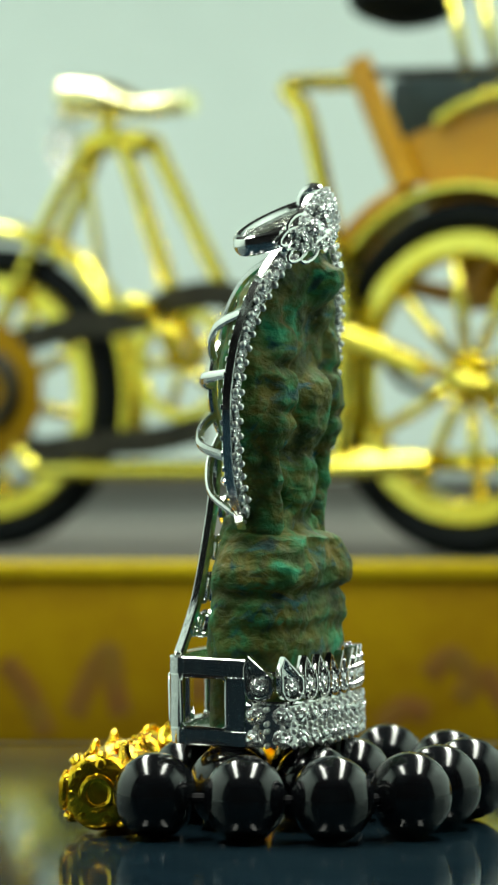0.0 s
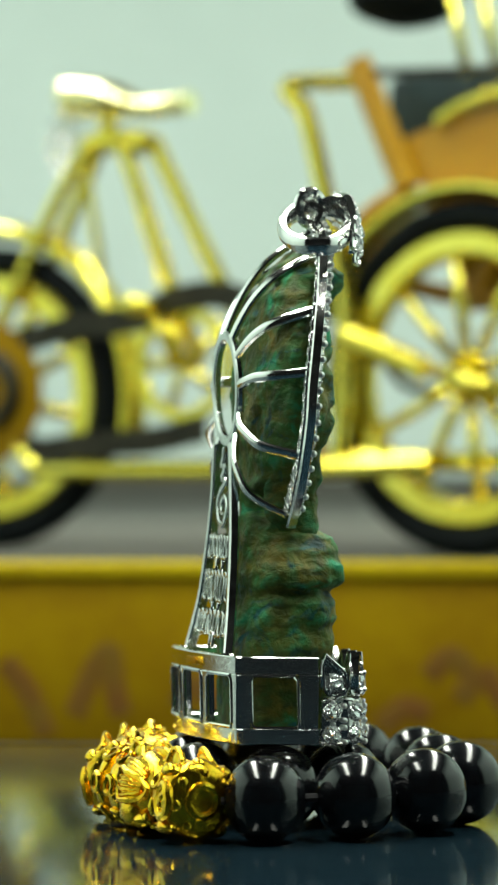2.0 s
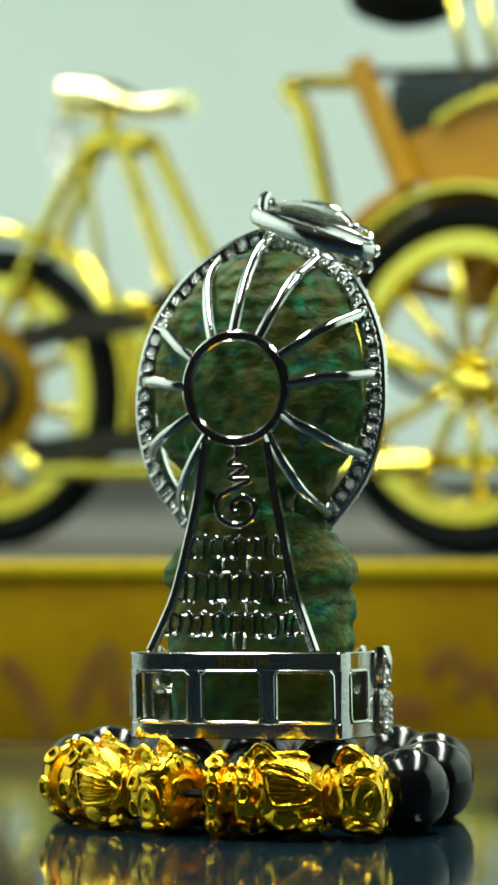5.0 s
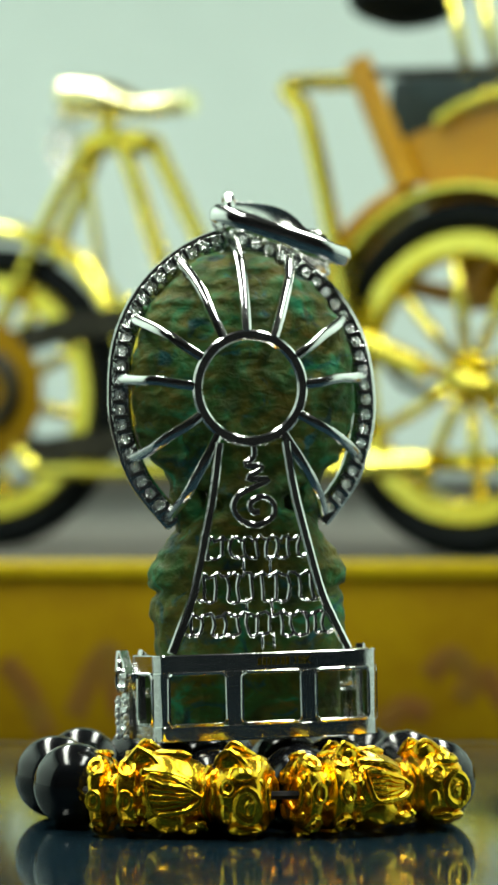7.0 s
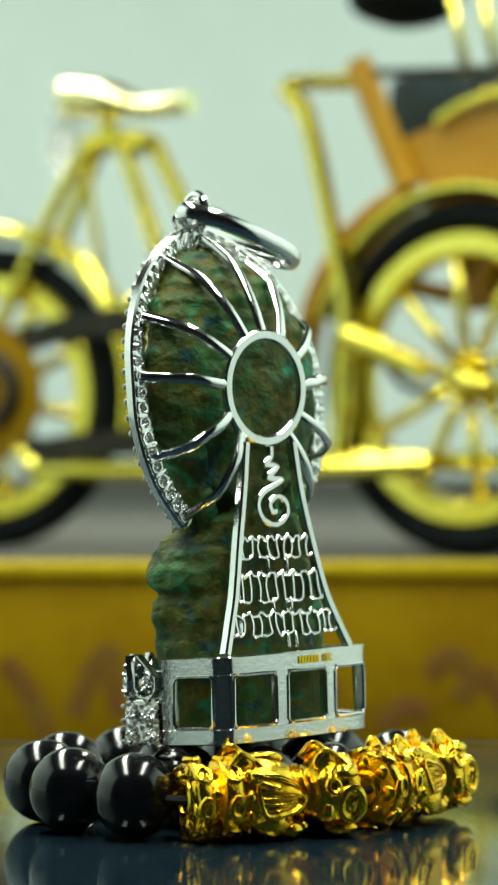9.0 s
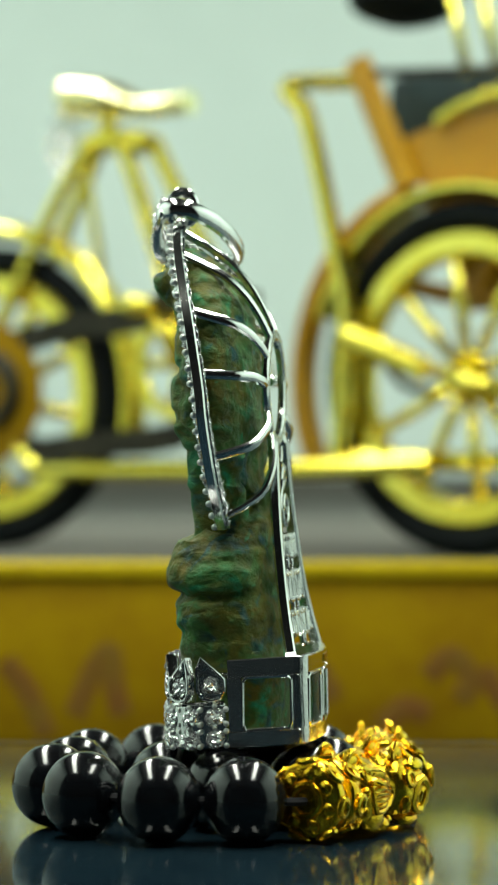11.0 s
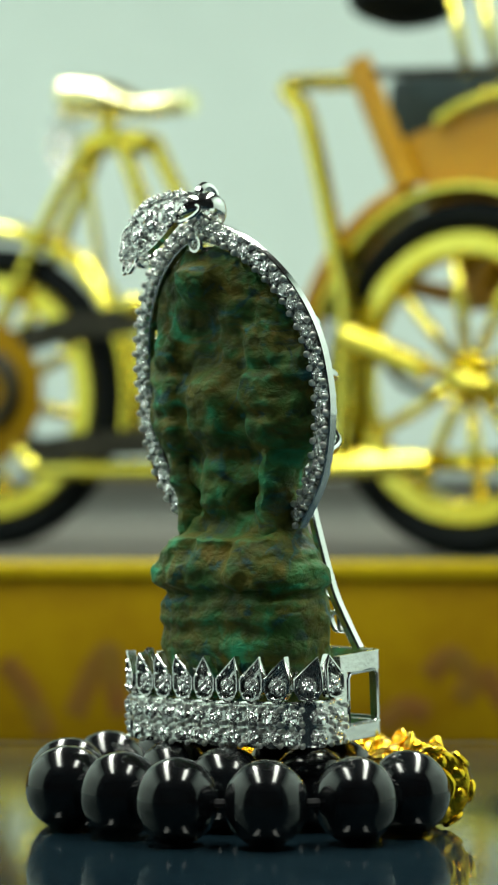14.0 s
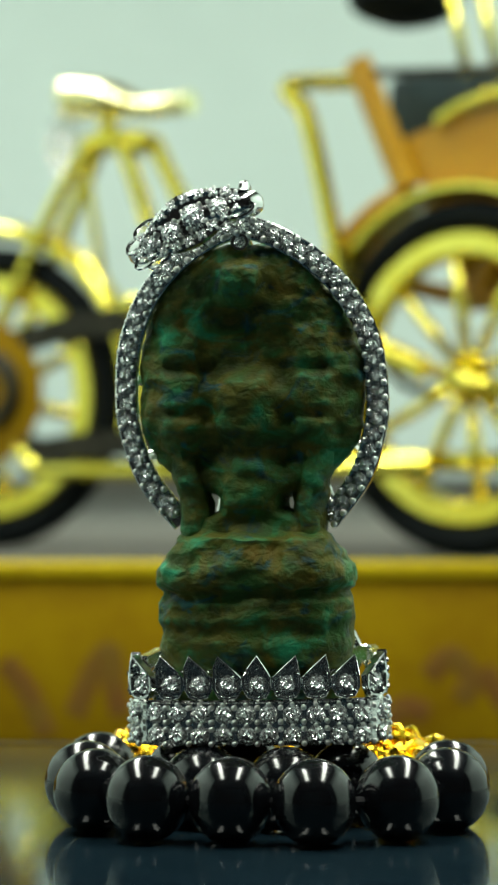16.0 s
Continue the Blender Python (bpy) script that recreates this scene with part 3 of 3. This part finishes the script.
def figure():
    bm = bmesh.new()
    lines = []
    n = 168
    for zi in range(int((90.2 - 14.6) / 0.42) + 1):
        z = 14.6 + zi * 0.42
        for a, b in zip(ROWS, ROWS[1:]):
            if a[0] <= z <= b[0]:
                f = (z - a[0]) / (b[0] - a[0])
                f = f * f * (3 - 2 * f)
                w, y0, y1 = (a[k] + (b[k] - a[k]) * f for k in (1, 2, 3))
                break
        line = []
        for i in range(n):
            t = 2 * math.pi * i / n
            c, s = math.cos(t), math.sin(t)
            k = 0.62 + 0.3 * min(1.0, max(0.0, (z - 50) / 8))
            x = w * math.copysign(abs(c) ** k, c)
            y = (y0 + y1) / 2 + (y1 - y0) / 2 * math.copysign(abs(s) ** k, s)
            line.append(Vector((x, y, z)))
        lines.append(line)
    # lumps of the worn relief on the front: place, radius, height
    bumps = [(0, 65.2, 5.0, 1.7), (0, 58.6, 3.0, 0.8), (0, 83.8, 3.4, 3.6), (0, 78.4, 3.4, -0.6),
             (-10.4, 74.5, 3.2, 1.5), (10.4, 74.5, 3.2, 1.5), (-10.4, 67.4, 3.2, 1.5), (10.4, 67.4, 3.2, 1.5), (-10.6, 60.6, 3.0, 1.5), (10.6, 60.6, 3.0, 1.5), (-5.6, 79.5, 2.8, 0.7), (5.6, 79.5, 2.8, 0.7),
             (-14.8, 71, 2.4, 0.8), (14.8, 71, 2.4, 0.8), (-14.6, 64, 2.4, 0.8), (14.6, 64, 2.4, 0.8), (-12.6, 79, 2.4, 0.7), (12.6, 79, 2.4, 0.7), (0, 52.5, 4.0, 1.0), (0, 57.5, 3.2, 0.6),
             (-5.9, 70, 2.0, -1.3), (5.9, 70, 2.0, -1.3), (-6.2, 63, 2.2, -1.4), (6.2, 63, 2.2, -1.4), (-6.6, 57, 2.2, -0.9), (6.6, 57, 2.2, -0.9), (0, 73.5, 3.6, -0.8),
             (-9.5, 41.0, 4.6, 1.4), (9.5, 41.0, 4.6, 1.4), (0, 43.0, 3.6, 1.3), (-4.6, 38.4, 3.4, 0.7), (5.2, 38.4, 3.4, 0.7)]
    for line in lines:
        for p in line:
            if p.y > 3 + max(0.0, (p.z - 76) * 0.45):
                for bx, bz, r, h in bumps:
                    q = math.sqrt((p.x - bx) ** 4 + (p.z - bz) ** 4) / (r * r)
                    if q < 4:
                        p.y += h * (1 / (1 + math.exp(5 * (q - 0.8))) if h > 0 else math.exp(-q * 1.3))
            g = 1.0 if p.z > 27 else 0.4
            p += noise.noise_vector(p * 0.2) * 0.6 * g + noise.noise_vector(p * 0.5 + Vector((5, 1, 2))) * 0.3 * g + noise.noise_vector(p * 1.3) * 0.1 * g
    rings = [[bm.verts.new(p) for p in line] for line in lines]
    for r, q in zip(rings, rings[1:]):
        for j in range(n):
            bm.faces.new((r[j], r[(j + 1) % n], q[(j + 1) % n], q[j]))
    bm.faces.new(rings[0]), bm.faces.new(rings[-1])
    for side in (1, -1):
        arm = bmesh.new()
        pts = smooth_path([(side * 11.0, 4.2, 61), (side * 9.8, 4.2, 54), (side * 9.0, 4.0, 50), (side * 8.8, 3.6, 42)], 5)
        wire(pts, 2.6, 22, bm=arm, up=(0, 1, 0), ry=4.2)
        lump(arm, 0.7, 0.4)
        lump(arm, 0.25, 1.2)
        me = bpy.data.meshes.new("tmp")
        arm.to_mesh(me)
        arm.free()
        bm.from_mesh(me)
        bpy.data.meshes.remove(me)
    return bm


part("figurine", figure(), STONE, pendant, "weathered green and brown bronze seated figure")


# ---- the bracelet ----
bracelet = thing("bracelet", "black polished bead bracelet in two turns with two gold beast charms", "bracelet")
CX, CY = -1.8, 3.0


def bead_mesh():
    bm = bmesh.new()
    ball(bm, (0, 0, 0), (6.5, 6.5, 6.2), 48, 28)
    return bm


BEADS = [(27.4, -3.4), (25.2, 10.6), (19.9, 22.5), (9.4, 30.4), (-3.2, 29.6), (-15.8, 28.9), (-26.6, 20.7), (-31.6, 7.6), (-29.3, -5.0)]
bead = None
for x, y in BEADS:
    m = Matrix.Translation((x, y, 6.5)) @ Matrix.Rotation(math.atan2(y - CY, x - CX), 4, "Z") @ Matrix.Rotation(radians(90), 4, "X")
    if bead is None:
        bead = part("bead", bead_mesh(), BEAD, bracelet, "polished black round bead")
        m.translation *= 0.001
        bead.matrix_basis = m
    else:
        again(bead, m, bracelet)
# the inner turn of the strand, on which the pendant stands
INNER = [(-1.2 + 13.3 * math.cos(radians(118.6 + 60 * k)), 1.4 + 12.9 * math.sin(radians(118.6 + 60 * k))) for k in range(6)]
for k, (x, y) in enumerate(INNER):
    again(bead, Matrix.Translation((x, y, 6.5)) @ Matrix.Rotation(radians(28.6 + 60 * k), 4, "Z") @ Matrix.Rotation(radians(90), 4, "X"), bracelet)
part("cord", wire(smooth_path([(x, y, 6.5) for x, y in INNER], 6, True), 0.7, 6, True), CORD, bracelet)
STRING = [(x, y, 6.5) for x, y in BEADS] + [(-26, -14, 6.3), (-14, -17.9, 6.4), (1.0, -21.9, 6.4), (15.7, -17.0, 6.4), (26.0, -12.5, 6.3)]
part("cord", wire(smooth_path(STRING, 6, True), 0.7, 6, True), CORD, bracelet, "black elastic cord")


def beast():
    """A crouching beast charm; x along the body, head at +x, z up."""
    bm = bmesh.new()
    prof = [(-14.7, 2.6), (-14.6, 4.8), (-14.2, 5.7), (-12.6, 5.7), (-12.0, 4.3), (-10.6, 3.9), (-10.0, 5.0), (-9.3, 5.7), (-6.9, 5.7), (-6.3, 5.0), (-5.6, 5.4), (-4, 6.1), (-1, 6.0), (2, 5.1), (4.4, 3.9), (5.8, 3.5), (6.6, 4.3), (7.6, 5.2), (9, 5.6), (12.8, 5.8), (14.2, 5.1), (14.8, 3.4), (14.9, 1.6)]
    sweep(bm, smooth_path([(x, 0, 0) for x, r in prof], 3), disc_section(1.0, 44, 1.0), up=(0, 0, 1), sizes=[v.x for v in smooth_path([(r, 0, 0) for x, r in prof], 3)])

    def ring(x, a, r, big, thick, squash=1.0):
        """A little raised eyelet on the round of the body."""
        n, t = Vector((0, math.sin(a), math.cos(a))), Vector((0, math.cos(a), -math.sin(a)))
        c = Vector((x, 0, 0)) + n * r
        wire([c + Vector((big * squash * math.cos(k * 0.628), 0, 0)) + t * big * math.sin(k * 0.628) for k in range(10)], thick, 7, True, bm, up=tuple(n))

    # eyelets round the tail flange and the belt, small studs behind them, a corded waist
    for k in range(7):
        a = 2 * math.pi * (k + 0.25) / 7
        ring(-13.4, a, 5.8, 1.35, 0.55, 0.8)
        ring(-8.1, a, 5.8, 1.35, 0.55, 0.85)
        ball(bm, (-10.9, 4.2 * math.sin(a + 0.4), 4.2 * math.cos(a + 0.4)), 0.7, 8, 6)
    for k in range(12):
        a = 2 * math.pi * (k + 0.5) / 12
        ball(bm, (-5.5, 5.5 * math.sin(a), 5.5 * math.cos(a)), (0.75, 0.85, 0.85), 8, 6)
    for x, r in ((4.5, 4.1), (5.9, 3.8)):
        wire([(x + 0.35 * math.sin(k * 1.26), r * math.cos(k * 0.2513), r * math.sin(k * 0.2513)) for k in range(25)], 0.55, 6, True, bm, up=(1, 0, 0))
    for s in (-1, 1):
        # haunch, paw, folded wing: a raised leaf with a rolled rim and ribs
        ball(bm, (-1.5, s * 4.2, -3.0), (3.4, 2.0, 2.4), 16, 10)
        ball(bm, (2.4, s * 4.0, -4.2), (2.2, 1.4, 1.4), 12, 8)
        for k in range(3):
            ball(bm, (4.2, s * (3.0 + 0.8 * k), -4.7 + 0.5 * k), (0.8, 0.5, 0.6), 8, 6)
        wing = [(-4.4, 3.0), (-1.5, 2.6), (1.6, 1.9), (4.2, 0.6), (2.8, -0.9), (-0.5, -1.6), (-3.4, -1.2)]
        side = lambda x, z, up=0.0: (x, s * (math.sqrt(max((6.15 - max(0, x + 1) * 0.33) ** 2 - z * z, 4)) + up), z)
        wire(smooth_path([side(x, z, 0.2) for x, z in wing], 4, True), 0.5, 7, True, bm, up=(0, 1, 0))
        for k in range(4):
            z = 1.9 - 0.9 * k
            wire(smooth_path([side(-3.8, z), side(-0.8, z * 0.9, 0.1), side(2.6, z * 0.4 + 0.3, 0.1)], 4), 0.34, 6, bm=bm, up=(0, 1, 0))
        for k in range(3):
            wire(smooth_path([side(-5.0 + k, 4.4 - 0.2 * k), side(-1.0 + k, 4.3 - 0.7 * k, 0.25), side(2.6, 2.9 - 0.5 * k)], 4), 0.42, 6, bm=bm, up=(0, 1, 0))
        # head: open jaw, fang, brow, eye, cheek curl
        wire([(12.3 + 2.0 * math.cos(k * 0.449), s * (5.3 + 0.1 * math.cos(k * 0.449)), -0.4 + 2.4 * math.sin(k * 0.449)) for k in range(14)], 0.8, 8, True, bm, up=(0, 1, 0))
        wire(smooth_path([(13.6, s * 5.3, 0.8), (12.4, s * 5.6, 0.1), (12.0, s * 5.4, -1.2)], 4), 0.5, 6, bm=bm)
        ball(bm, (11.4, s * 3.9, 4.1), (2.4, 1.6, 1.2), 14, 8)
        ring(9.0, s * 1.15, 5.6, 1.1, 0.5)
        ball(bm, (8.4, s * 5.0, -1.6), (1.2, 1.1, 1.5), 10, 8)
        ball(bm, (11.2, s * 4.0, -4.3), (3.0, 1.5, 1.1), 14, 8)
        # pointed ears: folded loops over the nape and the back
        for x in (-7.2, 7.6):
            wire(smooth_path([(x - 1.2, s * 2.6, 5.0), (x + 0.6, s * 2.2, 7.2), (x + 3.4, s * 2.4, 5.8), (x + 4.4, s * 2.9, 4.8)], 4), 0.55, 7, bm=bm, up=(0, 1, 0))
            ball(bm, (x + 1.4, s * 2.2, 5.4), (2.2, 0.6, 1.3), 12, 8)
    for x, r, t in ((14.7, 2.3, 0.7), (-14.6, 2.4, 0.6)):
        wire([(x, r * math.cos(k * 0.449), r * math.sin(k * 0.449)) for k in range(14)], t, 8, True, bm, up=(1, 0, 0))
    for k in range(7):
        a = 2 * math.pi * k / 7
        ball(bm, (14.0, 4.1 * math.sin(a), 4.1 * math.cos(a)), (0.9, 1.1, 1.1), 10, 7)
        ball(bm, (-14.4, 3.9 * math.sin(a), 3.9 * math.cos(a)), (0.8, 1.2, 1.2), 10, 7)
    ball(bm, (-1.6, 0, 5.9), (3.6, 1.1, 1.0), 14, 8)
    ball(bm, (12.6, 0, 5.0), (1.6, 1.8, 1.2), 12, 8)
    for v in bm.verts:
        p = v.co.copy()
        v.co += noise.noise_vector(p * 0.6) * 0.25 + noise.noise_vector(p * 1.8) * 0.1
        v.co.z = max(v.co.z, -6.4)
    return bm


charm = part("beast_charm", beast(), GOLD, bracelet, "polished yellow gold beast charm")
for i, (x, y, yaw, spin) in enumerate(((-13.9, -17.9, -18.5, 8), (15.7, -17.0, 18.0, -6))):
    m = Matrix.Translation((x, y, 6.45)) @ Matrix.Rotation(radians(yaw), 4, "Z") @ Matrix.Rotation(radians(spin), 4, "X") @ Matrix.Diagonal((0.92 if i == 0 else 0.91, 1, 1, 1))
    if i:
        again(charm, m, bracelet)
    else:
        m.translation *= 0.001
        charm.matrix_basis = m


# ---- the gilt cyclo model on the plinth; x runs from front wheel to rear wheel, z up ----
cyclo = thing("cyclo_model", "gilt miniature pedal cyclo with orange passenger seat on a gold plinth", "model vehicle")
cyclo.matrix_basis = pose(0.0563, 0.3295, 0.0293, 0, 0, 150.4) @ Matrix.Scale(1.295, 4)


def wheel(x, y, r, turn=0.0, spokes=10):
    circ = lambda rad, k=64: [Vector((rad * math.cos(2 * math.pi * i / k), 0, rad * math.sin(2 * math.pi * i / k))) for i in range(k)]
    tyre = part("wheel", wire(circ(r - 3.1), 3.1, 12, True, up=(0, 1, 0)), RUBBER, cyclo, "black-tyred wheel with gilt rim and spokes")
    tyre.matrix_basis = pose(x * 0.001, y * 0.001, r * 0.001, 0, 0, turn)
    part("rim", sweep(bmesh.new(), circ(r - 8.7), box_section(5.6, 4.6, 0.9), up=(0, 1, 0), closed=True), BRASS, tyre, "gilt rim")
    part("hub", sweep(bmesh.new(), [(0, -6, 0), (0, -4, 0), (0, 4, 0), (0, 6, 0)], disc_section(3.4, 14), up=(0, 0, 1), sizes=[0.6, 1, 1, 0.6]), BRASS, tyre)
    for i in range(spokes):
        a = 2 * math.pi * (i + 0.3) / spokes
        part("spoke", wire([(2.5 * math.cos(a), 0, 2.5 * math.sin(a)), ((r - 8.0) * math.cos(a), 0, (r - 8.0) * math.sin(a))], 1.4, 6, up=(0, 1, 0)), BRASS, tyre)
    return tyre


def rod(name, pts, r, mat=None, smooth=5, label="", ry=None):
    return part(name, wire(smooth_path(pts, smooth) if smooth else pts, r, 10, up=(0.05, 1, 0.03), ry=ry), mat or BRASS, cyclo, label)


def arc(x, z, r, a0, a1, y=0.0, n=18, turn=0.0):
    c, s = math.cos(radians(turn)), math.sin(radians(turn))
    out = []
    for i in range(n + 1):
        a = radians(a0 + (a1 - a0) * i / n)
        out.append((x + r * math.cos(a) * c - y * s, r * math.cos(a) * s + y * c, z + r * math.sin(a)))
    return out


FT = -11.0
wheel(116.5, 0, 33.4, 0)
wheel(0, 0, 36.4, FT)
wheel(-14, -60, 36.4, FT)
rod("fender", arc(116.5, 33.4, 36.8, 38, 200), 2.0, None, 0, "gilt rear mudguard", ry=4.2)
rod("fender", arc(0, 36.4, 39.0, 20, 128, 0, 18, FT), 1.7, None, 0, "gilt front mudguard", ry=4.6)
rod("wheel_cover", arc(4.5, 36.4, 40.8, -24, 72, -3, 18, FT), 2.4, ORANGE, 0, "orange lacquered wheel cover", ry=4.0)

# saddle with its nose, springs and rail
sd = bmesh.new()
sweep(sd, smooth_path([(97.6, 0, 98.2), (94, 0, 98.4), (86, 0, 97.8), (78, 0, 95.8), (72, 0, 95.6), (66, 0, 96.2)], 4), disc_section(1.0, 16, 0.72), up=(0, 0.02, 1), sizes=[float(v) for v in np.interp(np.linspace(0, 1, 21), [0, .1, .4, .6, .8, 1], [3.4, 6.0, 5.6, 3.2, 2.8, 3.4])])
part("saddle", sd, HIGHLIT, cyclo, "gilt saddle, its highlights painted into a paler brass")
for y in (-3, 3):
    rod("saddle_spring", [(97 + 2.6 * math.cos(k * 0.9), y + 2 * math.sin(k * 0.9), 94 - k * 0.6) for k in range(20)], 0.4, SILVER, 0)
rod("saddle_rail", [(98, 0, 95), (102, 0, 89), (100, 0, 83), (95, 0, 80)], 0.6, SILVER)
rod("seat_post", [(86.5, 0, 95), (87.0, 0, 88)], 1.9, None, 0)
# frame
for y in (-5, 5):
    rod("seat_stay", [(90.5, y * 0.5, 87.5), (98.4, y * 0.8, 74), (111.5, y, 49), (117, y, 34)], 1.6)
rod("lug", [(91.4, 0, 87.0), (87.4, 0, 88.8), (76.8, 0, 88.0)], 2.7)
rod("rear_brace", [(92, 0, 80), (88.6, 0, 62), (89, 0, 56)], 1.0, BRASS)
rod("seat_tube", [(82, 2, 89), (69.7, 2, 56.7), (62, 2, 40)], 1.8, None, 0)
rod("down_tube", [(76.6, -2, 89), (59.2, -2, 57.0), (48, -2, 36)], 1.9, None, 0)
rod("chain_stay", [(113, 5, 33), (107, 6, 24.5), (102.5, 6, 19.0), (96, 6, 17.6), (60, 5, 17.6), (30, 4, 18.0), (8, 2, 19)], 2.1)
rod("steering_post", [(42.6, 0, 98.4), (40.4, 0, 95.5), (37, 0, 90.5), (30.6, 0, 64), (28, 0, 48), (30, 0, 20)], 2.0)
rod("handle_bar", [(42.6, 0, 98.6), (37, -2, 99), (24, -5, 98.7)], 1.7)
rod("footboard_bar", [(30, -2, 20), (16, -4, 19.6), (-4, -4, 19.6), (-20, -4, 20)], 1.9)
rod("axle_arm", [(25, 6, 45.5), (15, 6, 41.5), (7, 6, 38)], 2.6, None, 0)
rod("axle_arm", [(2, 6, 37), (-10, 6, 33)], 2.2, None, 0)
# crank and chain
cr = part("chainring", sweep(bmesh.new(), [(64 + 11 * math.cos(2 * math.pi * i / 32), 6, 40 + 11 * math.sin(2 * math.pi * i / 32)) for i in range(32)], box_section(2.6, 2.0, 0.3), up=(0, 1, 0), closed=True), BRASS, cyclo, "gilt chainring")
for k in range(5):
    a = k * 1.257
    part("arm", wire([(64, 6, 40), (64 + 10 * math.cos(a), 6, 40 + 10 * math.sin(a))], 1.2, 6, up=(0, 1, 0)), BRASS, cr)
rod("crank", [(64, 9, 40), (70, 9, 52)], 1.4, None, 0)
rod("pedal", [(70, 9, 52), (70, 18, 52)], 2.2, None, 0)
dk = bmesh.new()
sweep(dk, [(115.7, 5, 34.2), (115.7, 6, 34.2), (115.7, 8, 34.2), (115.7, 8.6, 34.2)], disc_section(16.0, 32), up=(0, 0, 1), sizes=[0.95, 1, 1, 0.6])
part("brake_drum", dk, LACQUER, cyclo, "gilt rear drum")
rod("rear_gear", arc(112, 35, 7, 0, 360, 9.5), 1.8, CHAIN, 0)
for path in ([(115, 7, 46.5), (106, 7, 45.2), (90, 7, 48.5), (74, 7, 50.0), (66, 7, 53.5), (55, 7, 54.5), (46, 7, 52)], [(115, 7, 25), (100, 7, 21.5), (88, 7, 22.8), (72, 7, 23.6), (59, 7, 26.2)]):
    ch = bmesh.new()
    line = smooth_path(path, 6)
    sweep(ch, line, box_section(2.6, 0.9, 0.2), up=(0, 1, 0))
    for i, p in enumerate(line):
        block(ch, p - Vector((1.0, 0.9 if i % 2 else 0.6, 2.9)), p + Vector((1.0, 0.9 if i % 2 else 0.6, 2.9)))
    part("chain", ch, CHAIN, cyclo, "dark roller chain")
# passenger seat: side frame, panel under the arm, dark upholstery, box
rod("seat_side", [(27.0, -3, 103), (22, -3, 91), (15.5, -3, 76)], 3.0, ORANGE, 3, "orange lacquered seat side", ry=2.4)
pn = bmesh.new()
outline = [(15.5, 77), (-30, 74), (-30, 94), (-6, 92.5), (4, 91), (12.5, 88), (17.0, 86.5)]
front = [pn.verts.new((x, -5.0, z)) for x, z in outline]
back = [pn.verts.new((x, -9.0, z)) for x, z in outline]
pn.faces.new(front), pn.faces.new(back)
for i in range(len(outline)):
    j = (i + 1) % len(outline)
    pn.faces.new((front[i], front[j], back[j], back[i]))
part("side_panel", pn, ORANGE, cyclo, "orange lacquered side panel", False)
rod("panel_trim", [(9, -4, 89.5), (2, -4, 93), (-8, -4, 95), (-16, -4, 95)], 1.5)
st = bmesh.new()
block(st, (-44, -56, 68), (15, -9.2, 82), 2.0)
part("seat_box", st, ORANGE, cyclo, "orange lacquered seat box")
bk = bmesh.new()
block(bk, (-30, -54, 82), (24.5, -10, 100.5), 3.0)
part("cushion", bk, CUSHION, cyclo, "dark teal seat cushion")
rod("arm_rest", [(25, -3, 100.3), (6, -3, 99.6), (-24, -3, 99.2)], 1.0, CHAIN)
for x in (3, -4):
    rod("hood_stay", [(x + 4.5, -6, 118), (x, -6, 98.6)], 1.1, None, 0)
hd = bmesh.new()
ball(hd, (20.5, -12, 116.5), (11.5, 14, 6.0), 24, 12)
lump(hd, 0.5, 0.2)
part("hood", hd, RUBBER, cyclo, "folded dark hood")
part("seat_apron", block(bmesh.new(), (-34, -24, 51), (12, -15, 67), 2.5), ORANGE, cyclo, "orange lacquered board under the seat")
rod("apron_trim", [(12, -13, 66), (-8, -13, 65), (-30, -13, 66)], 1.2)
rod("seat_spring", arc(-8, 50, 13, 20, 200, -12), 1.8, ORANGE, 0)
rod("under_bar", [(24, -14, 58), (8, -14, 54), (-24, -14, 56)], 2.0, ORANGE)
rod("leaf_spring", arc(12, 43, 9, 185, 345, -4), 1.0, CHAIN, 0)

# faded motifs on the plinth's face
MOTIFS = [[(-64, 4), (-58, -4), (-53, -15)], [(-46, -10), (-41, 2), (-37, 6), (-36, -2), (-34, -10)], [(32, -13), (38, -8), (44, -10)], [(44, 0), (50, 5), (55, -1), (52, -6)], [(58, 2), (63, -6), (68, -12)], [(-20, -8), (-14, -2), (-8, -9)], [(6, -4), (14, 3), (20, -6)]]
for m in MOTIFS:
    part("motif", wire(smooth_path([(x, 301.7, z) for x, z in m], 5), 2.8, 8, up=(0, 1, 0), ry=0.25), MOTIF, plinth)


# ---- what turns ----
def motions():
    """One slow turn of the table carries the pendant and the bracelet round together."""
    lean = pose(0.0002, 0, 0, -0.47) @ pose(0, 0, 0, 0, -1.1)
    turn = lambda t: -117.43 + 17.68 * t + 0.95 * math.sin(math.pi * t / 8)
    times = [0.5 * k for k in range(33)]
    walk(bracelet, [(t, pose(0, 0, 0, 0, 0, turn(t))) for t in times])
    walk(pendant, [(t, lean @ pose(0, 0, 0, 0, 0, turn(t) + 4.5) @ pose(-0.0007, 0, 0)) for t in times])


motions()
